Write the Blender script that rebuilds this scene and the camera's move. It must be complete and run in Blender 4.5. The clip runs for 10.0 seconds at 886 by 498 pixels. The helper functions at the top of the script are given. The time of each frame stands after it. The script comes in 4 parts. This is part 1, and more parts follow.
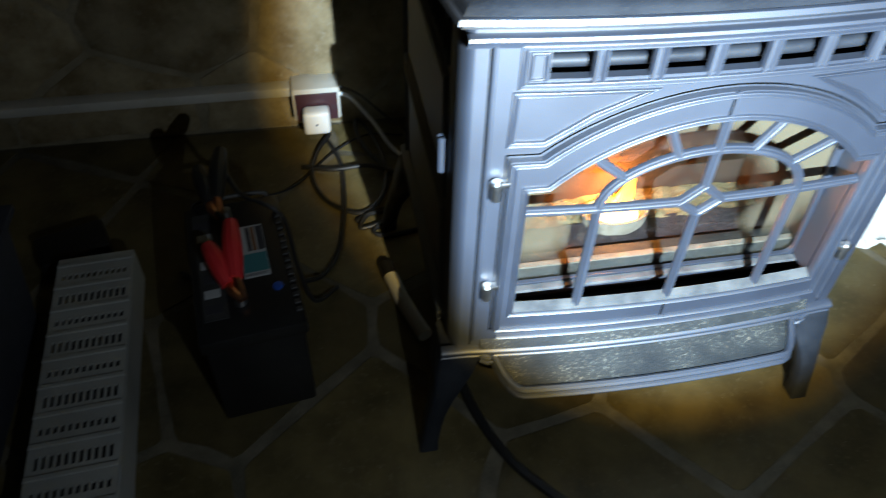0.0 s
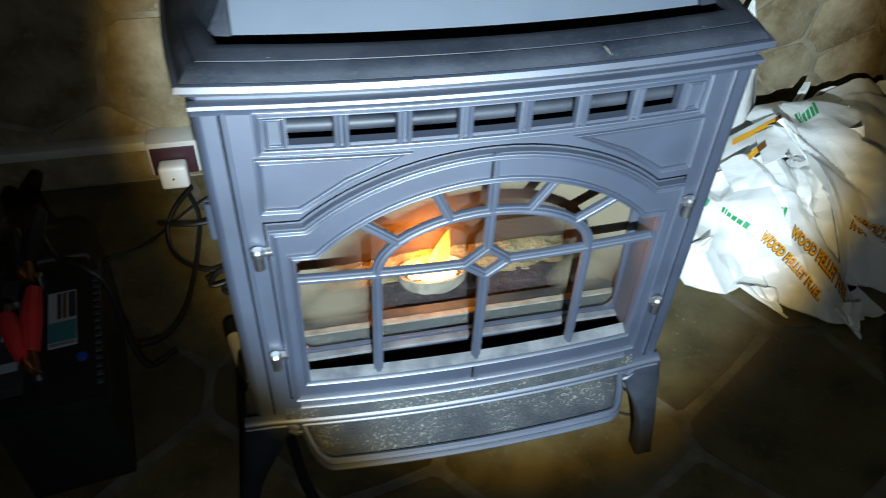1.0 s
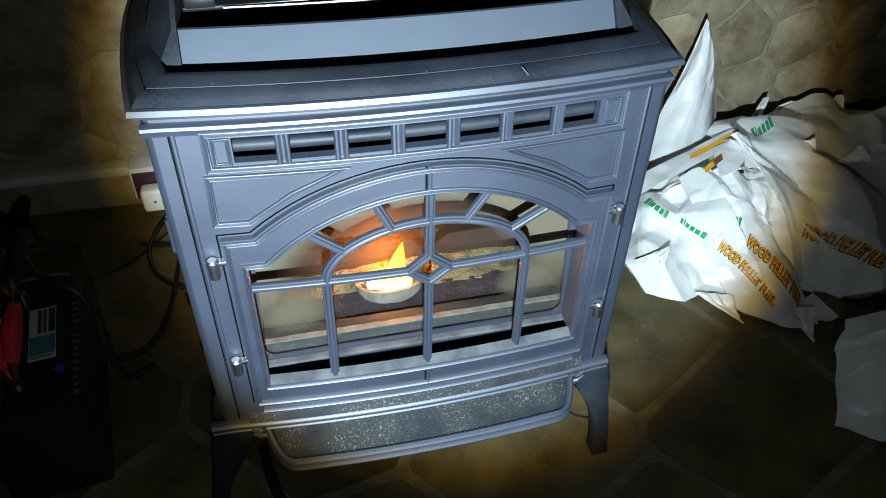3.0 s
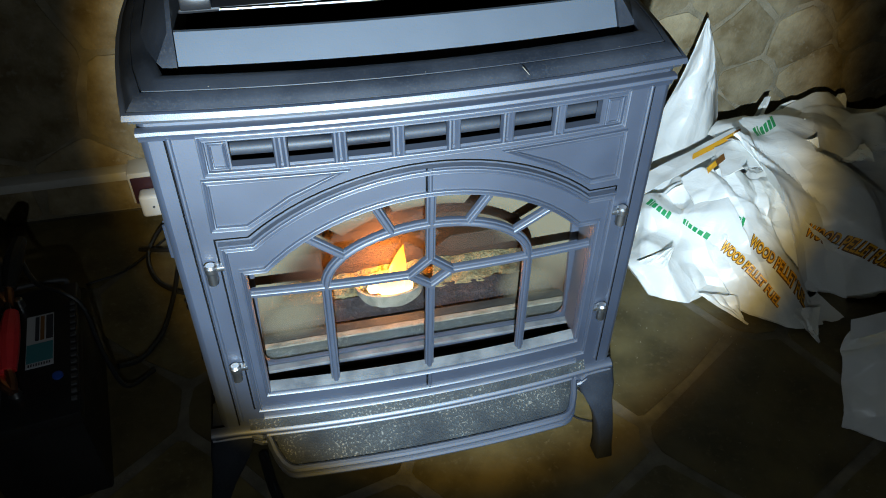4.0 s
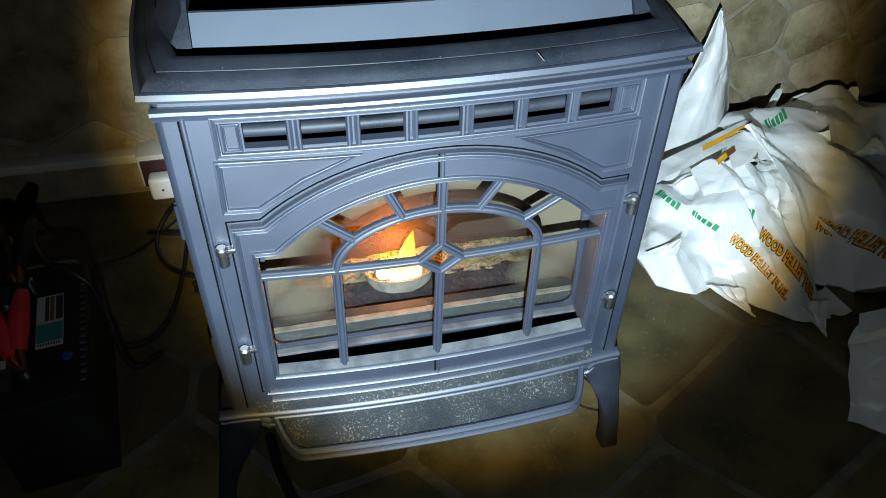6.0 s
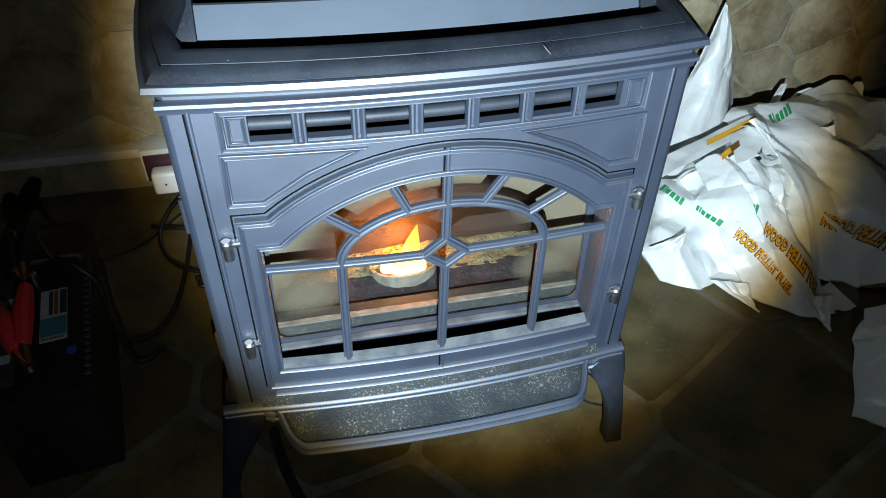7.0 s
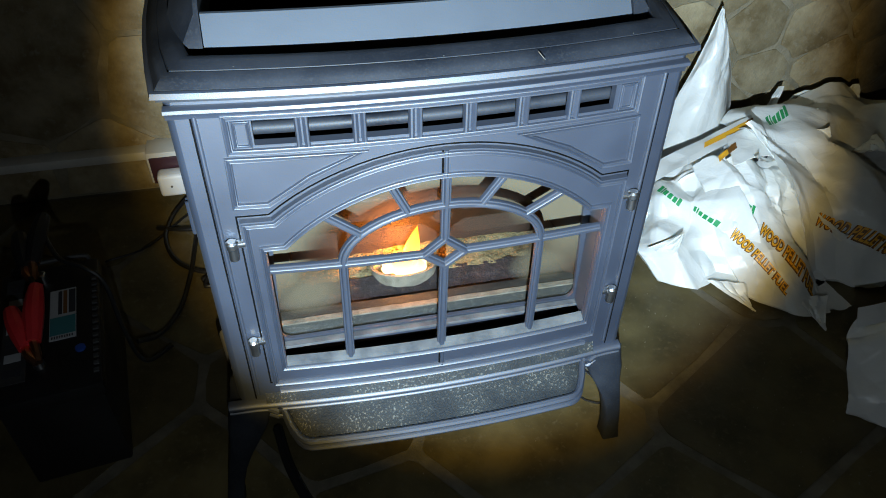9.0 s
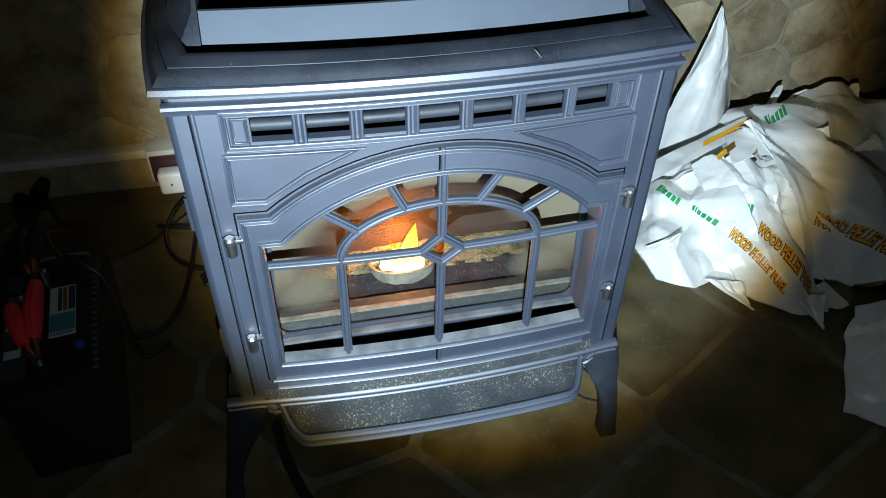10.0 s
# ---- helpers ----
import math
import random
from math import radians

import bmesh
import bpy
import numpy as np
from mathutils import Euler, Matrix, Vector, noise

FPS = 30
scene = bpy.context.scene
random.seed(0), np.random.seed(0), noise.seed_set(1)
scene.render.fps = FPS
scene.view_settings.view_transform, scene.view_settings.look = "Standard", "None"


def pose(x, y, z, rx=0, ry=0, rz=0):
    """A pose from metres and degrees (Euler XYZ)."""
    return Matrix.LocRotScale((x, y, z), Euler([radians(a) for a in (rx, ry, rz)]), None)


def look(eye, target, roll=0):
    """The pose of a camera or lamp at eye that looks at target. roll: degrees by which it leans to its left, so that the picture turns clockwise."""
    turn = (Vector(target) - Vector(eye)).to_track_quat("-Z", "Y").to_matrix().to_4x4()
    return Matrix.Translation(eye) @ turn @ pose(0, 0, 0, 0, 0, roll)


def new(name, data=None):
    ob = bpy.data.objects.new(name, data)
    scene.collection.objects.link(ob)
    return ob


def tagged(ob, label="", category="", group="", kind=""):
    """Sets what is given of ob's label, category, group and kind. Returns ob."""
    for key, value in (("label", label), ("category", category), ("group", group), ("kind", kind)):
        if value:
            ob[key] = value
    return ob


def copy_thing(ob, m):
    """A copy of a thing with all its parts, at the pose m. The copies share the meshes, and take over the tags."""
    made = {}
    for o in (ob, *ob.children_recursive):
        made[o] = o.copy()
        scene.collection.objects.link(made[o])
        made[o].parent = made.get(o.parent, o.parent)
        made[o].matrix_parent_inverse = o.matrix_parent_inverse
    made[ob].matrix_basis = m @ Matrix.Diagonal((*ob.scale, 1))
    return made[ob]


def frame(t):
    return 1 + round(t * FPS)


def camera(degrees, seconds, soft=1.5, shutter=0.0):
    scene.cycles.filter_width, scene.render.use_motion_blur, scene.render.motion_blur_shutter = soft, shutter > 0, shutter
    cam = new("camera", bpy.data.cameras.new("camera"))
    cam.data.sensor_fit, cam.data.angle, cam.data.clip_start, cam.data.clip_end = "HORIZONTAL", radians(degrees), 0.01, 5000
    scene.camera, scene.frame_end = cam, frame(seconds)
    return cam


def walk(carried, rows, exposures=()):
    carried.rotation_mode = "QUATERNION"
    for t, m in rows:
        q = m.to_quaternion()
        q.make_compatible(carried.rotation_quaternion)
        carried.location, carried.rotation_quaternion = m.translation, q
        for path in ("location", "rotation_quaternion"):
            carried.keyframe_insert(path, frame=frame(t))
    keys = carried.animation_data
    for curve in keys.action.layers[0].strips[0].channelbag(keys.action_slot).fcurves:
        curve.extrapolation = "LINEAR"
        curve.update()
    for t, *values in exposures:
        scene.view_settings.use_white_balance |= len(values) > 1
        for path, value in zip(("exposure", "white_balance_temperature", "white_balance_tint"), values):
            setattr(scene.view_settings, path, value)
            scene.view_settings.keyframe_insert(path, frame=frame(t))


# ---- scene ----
cam = camera(61.6, 10.0, 1.0, 0.5)
PATH = [
    (0, (-0.428, -0.737, 1.235), (-0.152, 0.655, -0.174), 1.8),
    (0.5, (-0.323, -0.759, 1.247), (0.052, 0.672, -0.099), 2.8),
    (1, (-0.162, -0.727, 1.241), (0.217, 0.713, -0.095), 2.8),
    (1.5, (-0.101, -0.759, 1.256), (0.271, 0.695, -0.066), 2.8),
    (2, (-0.105, -0.806, 1.276), (0.271, 0.657, -0.034), 1.9),
    (2.5, (-0.1, -0.819, 1.28), (0.277, 0.655, -0.018), 1.7),
    (4, (-0.093, -0.804, 1.269), (0.283, 0.683, -0.016), 0.9),
    (4.5, (-0.091, -0.805, 1.267), (0.284, 0.68, -0.019), 1.0),
    (5, (-0.086, -0.804, 1.262), (0.285, 0.672, -0.035), 1.3),
    (5.5, (-0.094, -0.806, 1.266), (0.269, 0.667, -0.037), 1.5),
    (7, (-0.107, -0.804, 1.261), (0.248, 0.661, -0.053), 1.5),
    (7.5, (-0.107, -0.807, 1.267), (0.243, 0.654, -0.053), 1.5),
    (8, (-0.108, -0.823, 1.276), (0.242, 0.641, -0.041), 1.5),
    (8.5, (-0.107, -0.829, 1.281), (0.242, 0.64, -0.031), 1.4),
    (9, (-0.106, -0.829, 1.279), (0.24, 0.641, -0.032), 1.2),
    (9.5, (-0.104, -0.839, 1.278), (0.239, 0.634, -0.031), 1.1),
    (10, (-0.101, -0.837, 1.279), (0.241, 0.634, -0.032), 1.2),
]
walk(cam, [(t, look(eye, target, roll)) for t, eye, target, roll in PATH],
     [(0.0, 0.8), (0.5, 0.5), (1.0, 0.2), (1.5, 0.0), (10.0, 0.0)])

# ---------- light ----------
world = bpy.data.worlds.new("world")
scene.world = world
world.use_nodes = True
world.node_tree.nodes["Background"].inputs[0].default_value = (0.55, 0.6, 0.8, 1)
world.node_tree.nodes["Background"].inputs[1].default_value = 0.004

# a hand torch held behind and below the camera
TORCH, AIM = Vector((-0.13, -1.05, 1.08)), Vector((0.241, 0.904, -0.354))


def torch(name, degrees, blend, watts, colour):
    lamp = bpy.data.lights.new(name, "SPOT")
    lamp.spot_size, lamp.spot_blend, lamp.energy, lamp.color = radians(degrees), blend, watts, colour
    lamp.shadow_soft_size = 0.006
    ob = new(name, lamp)
    ob.matrix_world = look(TORCH, TORCH + AIM)
    return ob


torch("torch_beam", 49.5, 0.34, 230, (0.515, 0.82, 1.16))
torch("torch_corona", 53.2, 0.28, 68, (1.0, 0.66, 0.10))
torch("torch_spill", 140, 1.0, 8.0, (0.76, 0.89, 1.0))

fire = bpy.data.lights.new("fire_glow", "POINT")
fire.energy, fire.color, fire.shadow_soft_size = 5.5, (1.0, 0.30, 0.03), 0.02
new("fire_glow", fire).location = (0.056, 0.170, 0.398)


# ---------- materials ----------
def material(name):
    m = bpy.data.materials.new(name)
    m.use_nodes = True
    nt = m.node_tree
    return m, nt, nt.nodes["Principled BSDF"]


def node(nt, kind, **inputs):
    n = nt.nodes.new(kind)
    for k, v in inputs.items():
        n.inputs[k.replace("_", " ")].default_value = v
    return n


def paint(name, a, b, rough=0.5, metal=0.0, scale=6.0, fine=120.0, bump=0.15, c=None, spread=(0.35, 0.65), rough2=None, vary=0.0, depth=0.002, spec=0.5, flecks=(0.56, 0.70), patchy=False):
    """Two tones blended by broad noise, a third by fine noise, with grain relief."""
    m, nt, p = material(name)
    co = node(nt, "ShaderNodeTexCoord")
    n1 = node(nt, "ShaderNodeTexNoise", Scale=scale, Detail=6.0, Roughness=0.6)
    n2 = node(nt, "ShaderNodeTexNoise", Scale=fine, Detail=4.0, Roughness=0.6)
    for n in (n1, n2):
        nt.links.new(co.outputs["Object"], n.inputs["Vector"])
    ramp = node(nt, "ShaderNodeValToRGB")
    ramp.color_ramp.elements[0].position, ramp.color_ramp.elements[1].position = spread
    ramp.color_ramp.elements[0].color, ramp.color_ramp.elements[1].color = (*a, 1), (*b, 1)
    nt.links.new(n1.outputs["Fac"], ramp.inputs[0])
    colour = ramp.outputs[0]
    if c:
        r2 = node(nt, "ShaderNodeValToRGB")
        r2.color_ramp.elements[0].position, r2.color_ramp.elements[1].position = flecks
        mix = nt.nodes.new("ShaderNodeMixRGB")
        mix.inputs[2].default_value = (*c, 1)
        nt.links.new(n2.outputs["Fac"], r2.inputs[0])
        amount = r2.outputs[0]
        if patchy:
            where = node(nt, "ShaderNodeMapRange", From_Min=0.44, From_Max=0.60)
            clump = nt.nodes.new("ShaderNodeMath")
            clump.operation = "MULTIPLY"
            nt.links.new(n1.outputs["Fac"], where.inputs["Value"])
            nt.links.new(where.outputs[0], clump.inputs[0])
            nt.links.new(amount, clump.inputs[1])
            amount = clump.outputs[0]
        nt.links.new(amount, mix.inputs[0])
        nt.links.new(colour, mix.inputs[1])
        colour = mix.outputs[0]
    if vary:
        info, mul = node(nt, "ShaderNodeObjectInfo"), nt.nodes.new("ShaderNodeHueSaturation")
        rng = node(nt, "ShaderNodeMapRange", To_Min=1 - vary, To_Max=1 + vary)
        nt.links.new(info.outputs["Random"], rng.inputs["Value"])
        nt.links.new(rng.outputs[0], mul.inputs["Value"])
        nt.links.new(colour, mul.inputs["Color"])
        colour = mul.outputs[0]
    nt.links.new(colour, p.inputs["Base Color"])
    p.inputs["Metallic"].default_value, p.inputs["Specular IOR Level"].default_value = metal, spec
    rr = node(nt, "ShaderNodeMapRange", To_Min=rough, To_Max=rough2 if rough2 else rough + 0.12)
    nt.links.new(n1.outputs["Fac"], rr.inputs["Value"])
    nt.links.new(rr.outputs[0], p.inputs["Roughness"])
    bp = node(nt, "ShaderNodeBump", Strength=bump, Distance=depth)
    nt.links.new(n2.outputs["Fac"], bp.inputs["Height"])
    nt.links.new(bp.outputs[0], p.inputs["Normal"])
    return m


def plain(name, colour, rough=0.5, metal=0.0, emit=0.0, glow=None):
    m, nt, p = material(name)
    p.inputs["Base Color"].default_value = (*colour, 1)
    p.inputs["Roughness"].default_value, p.inputs["Metallic"].default_value = rough, metal
    if emit:
        p.inputs["Emission Color"].default_value = (*(glow or colour), 1)
        p.inputs["Emission Strength"].default_value = emit
    return m


IRON = paint("cast_iron", (0.012, 0.0185, 0.035), (0.020, 0.030, 0.052), 0.48, 0.0, 5, 420, 0.18, depth=0.0006, spec=1.0)
IRON.node_tree.nodes["Principled BSDF"].inputs["IOR"].default_value = 1.74
# darker iron: dust on the top, and shade put into the legs' colour
IRON_DUST_SHADE = paint("cast_iron_dust_shade", (0.009, 0.012, 0.018), (0.024, 0.028, 0.036), 0.48, 0.0, 11, 300, 0.25, c=(0.034, 0.037, 0.042), depth=0.0006, spec=0.4, flecks=(0.50, 0.85))
IRON_ASHY = paint("cast_iron_ash_specks", (0.012, 0.015, 0.018), (0.032, 0.036, 0.036), 0.6, 0.0, 13, 260, 0.6, c=(0.20, 0.19, 0.16), flecks=(0.55, 0.68), patchy=True, spec=0.35)
PANEL = paint("painted_panel", (0.054, 0.066, 0.082), (0.068, 0.082, 0.100), 0.55, 0.0, 4, 300, 0.05, spec=0.4)
SILL = paint("dusty_sill", (0.055, 0.060, 0.066), (0.125, 0.130, 0.130), 0.8, 0.0, 25, 200, 0.3, spec=0.3)
STEEL = paint("brushed_steel", (0.55, 0.55, 0.55), (0.7, 0.7, 0.7), 0.28, 1.0, 30, 300, 0.1)
# near-black without sheen: the dark of recesses and joints put into the colour
GAP_BLACK = paint("gap_black", (0.004, 0.004, 0.004), (0.008, 0.008, 0.008), 0.9, 0, 20, 200, 0.4, spec=0.0)
LINER = paint("firebox_liner", (0.040, 0.026, 0.018), (0.052, 0.034, 0.024), 0.85, 0, 3, 60, 0.1)
ASH = paint("ash", (0.17, 0.145, 0.070), (0.31, 0.265, 0.14), 0.95, 0, 30, 130, 1.0, c=(0.08, 0.06, 0.04), depth=0.006)
CHAR = paint("char_crust", (0.014, 0.011, 0.013), (0.036, 0.027, 0.030), 0.9, 0, 30, 130, 1.0, c=(0.08, 0.066, 0.06), depth=0.006)
LEDGE = paint("ledge_steel", (0.030, 0.036, 0.036), (0.052, 0.060, 0.058), 0.7, 0.1, 12, 160, 0.3, c=(0.10, 0.10, 0.09))
DUST = paint("pale_ash", (0.16, 0.155, 0.125), (0.30, 0.285, 0.23), 0.95, 0, 40, 200, 0.8)
FLAG = paint("flagstone", (0.056, 0.044, 0.017), (0.135, 0.105, 0.042), 0.40, 0, 7, 70, 0.5, c=(0.12, 0.098, 0.05), vary=0.3, rough2=0.65)
FLOOR_MORTAR = paint("floor_mortar", (0.085, 0.076, 0.052), (0.17, 0.148, 0.104), 0.85, 0, 12, 160, 0.8)
STONE = paint("wall_stone", (0.17, 0.125, 0.058), (0.37, 0.31, 0.19), 0.8, 0, 9, 45, 0.9, c=(0.28, 0.24, 0.16), vary=0.22, depth=0.004)
MORTAR = paint("wall_mortar", (0.21, 0.18, 0.115), (0.33, 0.285, 0.195), 0.9, 0, 12, 120, 0.9, depth=0.004)
PLASTER = paint("plaster", (0.30, 0.27, 0.22), (0.36, 0.33, 0.27), 0.9, 0, 3, 80, 0.3)
BLACK = paint("black_plastic", (0.008, 0.008, 0.009), (0.014, 0.014, 0.015), 0.28, 0, 8, 300, 0.08, rough2=0.5)
CORD = plain("black_rubber", (0.012, 0.012, 0.013), 0.45)
GREY_PLASTIC = paint("grey_plastic", (0.035, 0.036, 0.038), (0.06, 0.06, 0.062), 0.5, 0, 20, 200, 0.2)
WHITE = paint("white_plastic", (0.72, 0.72, 0.70), (0.8, 0.8, 0.78), 0.4, 0, 6, 200, 0.05)
BEIGE = paint("trunking_plastic", (0.50, 0.48, 0.42), (0.60, 0.58, 0.52), 0.5, 0, 6, 200, 0.1)
MAROON = plain("dark_maroon_plate", (0.05, 0.02, 0.025), 0.35)
RED = paint("red_vinyl", (0.60, 0.025, 0.03), (0.72, 0.04, 0.045), 0.4, 0, 20, 200, 0.1)
COPPER = plain("copper", (0.72, 0.35, 0.2), 0.35, 1.0)
TEAL = plain("teal_print", (0.05, 0.22, 0.25), 0.4)
BLUE_LED = plain("blue_light", (0.015, 0.05, 0.25), 0.4, emit=0.006, glow=(0.02, 0.2, 1.0))
LABEL = plain("label_paper", (0.46, 0.48, 0.50), 0.5)
INK = plain("label_ink", (0.04, 0.04, 0.05), 0.5)
GREEN = plain("green_print", (0.02, 0.32, 0.10), 0.4)
AMBER = plain("amber_print", (0.90, 0.45, 0.03), 0.4)
BROWN = plain("brown_print", (0.20, 0.085, 0.02), 0.4)
CRATE = paint("crate_plastic", (0.33, 0.34, 0.33), (0.42, 0.43, 0.41), 0.5, 0, 8, 150, 0.1)
CRUMB = plain("wood_crumb", (0.19, 0.165, 0.12), 0.8)
NAVY = paint("navy_cloth", (0.03, 0.035, 0.05), (0.045, 0.05, 0.07), 0.85, 0, 20, 300, 0.3)
EMBER = plain("embers", (0.5, 0.1, 0.02), 0.9, emit=3.0, glow=(1.0, 0.40, 0.08))


def flame_material():
    m, nt, p = material("flame")
    co = node(nt, "ShaderNodeTexCoord")
    ramp = node(nt, "ShaderNodeValToRGB")
    e = ramp.color_ramp.elements
    e[0].position, e[0].color = 0.0, (1.0, 0.74, 0.42, 1)
    e[1].position, e[1].color = 0.9, (1.0, 0.26, 0.015, 1)
    mid = e.new(0.4)
    mid.color = (1.0, 0.50, 0.06, 1)
    sep = nt.nodes.new("ShaderNodeSeparateXYZ")
    nt.links.new(co.outputs["Generated"], sep.inputs[0])
    nt.links.new(sep.outputs[2], ramp.inputs[0])
    nt.links.new(ramp.outputs[0], p.inputs["Emission Color"])
    p.inputs["Emission Strength"].default_value = 5.0
    p.inputs["Base Color"].default_value = (0.2, 0.05, 0.01, 1)
    return m


FLAME = flame_material()


def bag_material():
    """Thin white polythene: a little light comes through, with soft wrinkles."""
    m, nt, p = material("white_polythene")
    co = node(nt, "ShaderNodeTexCoord")
    n1 = node(nt, "ShaderNodeTexNoise", Scale=7.0, Detail=5.0)
    n2 = node(nt, "ShaderNodeTexNoise", Scale=13.0, Detail=3.5, Roughness=0.5, Distortion=1.8)
    for n in (n1, n2):
        nt.links.new(co.outputs["Object"], n.inputs["Vector"])
    ramp = node(nt, "ShaderNodeValToRGB")
    ramp.color_ramp.elements[0].position, ramp.color_ramp.elements[1].position = 0.3, 0.7
    ramp.color_ramp.elements[0].color, ramp.color_ramp.elements[1].color = (0.74, 0.75, 0.71, 1), (0.84, 0.85, 0.82, 1)
    nt.links.new(n1.outputs["Fac"], ramp.inputs[0])
    nt.links.new(ramp.outputs[0], p.inputs["Base Color"])
    p.inputs["Roughness"].default_value = 0.36
    bp = node(nt, "ShaderNodeBump", Strength=0.25, Distance=0.010)
    nt.links.new(n2.outputs["Fac"], bp.inputs["Height"])
    # angular creases: flat facets between sharp folds
    n3 = node(nt, "ShaderNodeTexNoise", Scale=5.0, Detail=2.0)
    nt.links.new(co.outputs["Object"], n3.inputs["Vector"])
    warp = node(nt, "ShaderNodeVectorMath")
    warp.operation = "MULTIPLY_ADD"
    warp.inputs[1].default_value = (0.22, 0.22, 0.22)
    nt.links.new(n3.outputs["Color"], warp.inputs[0])
    nt.links.new(co.outputs["Object"], warp.inputs[2])
    fold = node(nt, "ShaderNodeTexVoronoi", Scale=5.5)
    nt.links.new(warp.outputs[0], fold.inputs["Vector"])
    bp2 = node(nt, "ShaderNodeBump", Strength=0.5, Distance=0.030)
    nt.links.new(fold.outputs["Distance"], bp2.inputs["Height"])
    nt.links.new(bp.outputs[0], bp2.inputs["Normal"])
    nt.links.new(bp2.outputs[0], p.inputs["Normal"])
    return m


POLY = bag_material()


def glass_material():
    """Stove glass with a film of fly ash, thick round the rim and the top, wiped thin over the fire."""
    m, nt, p = material("ash_filmed_glass")
    out = nt.nodes["Material Output"]
    co = node(nt, "ShaderNodeTexCoord")
    sep = nt.nodes.new("ShaderNodeSeparateXYZ")
    nt.links.new(co.outputs["Object"], sep.inputs[0])

    def math_node(op, a, b=0.0, c=None):
        n = nt.nodes.new("ShaderNodeMath")
        n.operation = op
        for i, v in enumerate((a, b) if c is None else (a, b, c)):
            if isinstance(v, (int, float)):
                n.inputs[i].default_value = v
            else:
                nt.links.new(v, n.inputs[i])
        return n.outputs[0]

    noise_tex = node(nt, "ShaderNodeTexNoise", Scale=9.0, Detail=4.0)
    nt.links.new(co.outputs["Object"], noise_tex.inputs["Vector"])
    # clear patch: an ellipse round the fire
    ex = math_node("DIVIDE", math_node("ADD", sep.outputs[0], 0.01), 0.20)
    ez = math_node("DIVIDE", math_node("SUBTRACT", sep.outputs[2], 0.465), 0.16)
    r = math_node("SQRT", math_node("ADD", math_node("MULTIPLY", ex, ex), math_node("MULTIPLY", ez, ez)))
    r = math_node("ADD", r, math_node("MULTIPLY", math_node("SUBTRACT", noise_tex.outputs["Fac"], 0.5), 0.5))
    film = node(nt, "ShaderNodeMapRange", From_Min=0.78, From_Max=1.15, To_Min=0.03, To_Max=0.84)
    film.interpolation_type = "SMOOTHSTEP"
    nt.links.new(r, film.inputs["Value"])
    low = node(nt, "ShaderNodeMapRange", From_Min=0.40, From_Max=0.50, To_Min=0.05, To_Max=1.0)
    nt.links.new(sep.outputs[2], low.inputs["Value"])
    amount = math_node("MULTIPLY", film.outputs[0], low.outputs[0])
    # whitish smudges low at both ends
    for sx in (-0.205, 0.205):
        dx = math_node("DIVIDE", math_node("SUBTRACT", sep.outputs[0], sx), 0.065)
        dz = math_node("DIVIDE", math_node("SUBTRACT", sep.outputs[2], 0.430), 0.045)
        d = math_node("SQRT", math_node("ADD", math_node("MULTIPLY", dx, dx), math_node("MULTIPLY", dz, dz)))
        d = math_node("ADD", d, math_node("MULTIPLY", math_node("SUBTRACT", noise_tex.outputs["Fac"], 0.5), 1.2))
        smudge = node(nt, "ShaderNodeMapRange", From_Min=0.2, From_Max=1.1, To_Min=0.55, To_Max=0.0)
        nt.links.new(d, smudge.inputs["Value"])
        amount = math_node("MAXIMUM", amount, smudge.outputs[0])
    clear = nt.nodes.new("ShaderNodeBsdfTransparent")
    clear.inputs[0].default_value = (0.93, 0.93, 0.92, 1)
    dust = node(nt, "ShaderNodeBsdfDiffuse")
    dust.inputs[0].default_value = (0.150, 0.130, 0.086, 1)
    gloss = node(nt, "ShaderNodeBsdfGlossy", Roughness=0.03)
    mix1, mix2 = nt.nodes.new("ShaderNodeMixShader"), nt.nodes.new("ShaderNodeMixShader")
    nt.links.new(amount, mix1.inputs[0])
    nt.links.new(clear.outputs[0], mix1.inputs[1])
    nt.links.new(dust.outputs[0], mix1.inputs[2])
    mix2.inputs[0].default_value = 0.04
    nt.links.new(mix1.outputs[0], mix2.inputs[1])
    nt.links.new(gloss.outputs[0], mix2.inputs[2])
    nt.links.new(mix2.outputs[0], out.inputs["Surface"])
    return m


GLASS = glass_material()


# ---------- mesh tools ----------
def finish(name, bm, mat, smooth=35.0, recalc=True):
    if recalc:
        bmesh.ops.recalc_face_normals(bm, faces=bm.faces[:])
    me = bpy.data.meshes.new(name)
    bm.to_mesh(me)
    bm.free()
    me.materials.append(mat)
    if smooth:
        me.polygons.foreach_set("use_smooth", [True] * len(me.polygons))
        me.set_sharp_from_angle(angle=radians(smooth))
    return me


def part(name, bm, mat, parent, label="", smooth=35.0, recalc=True):
    ob = new(name, finish(name, bm, mat, smooth, recalc))
    ob.parent = parent
    return tagged(ob, label) if label else ob


def thing(name, label, category, at=(0, 0, 0), group="", kind=""):
    ob = new(name)
    ob.location = at
    return tagged(ob, label, category, group, kind)


def loft(bm, loops, closed=True, cap_first=False, cap_last=False):
    rows = [[bm.verts.new(p) for p in loop] for loop in loops]
    n = len(rows[0])
    for a, b in zip(rows, rows[1:]):
        for i in range(n if closed else n - 1):
            j = (i + 1) % n
            bm.faces.new((a[i], a[j], b[j], b[i]))
    if cap_first:
        bm.faces.new(rows[0][::-1])
    if cap_last:
        bm.faces.new(rows[-1])
    return rows


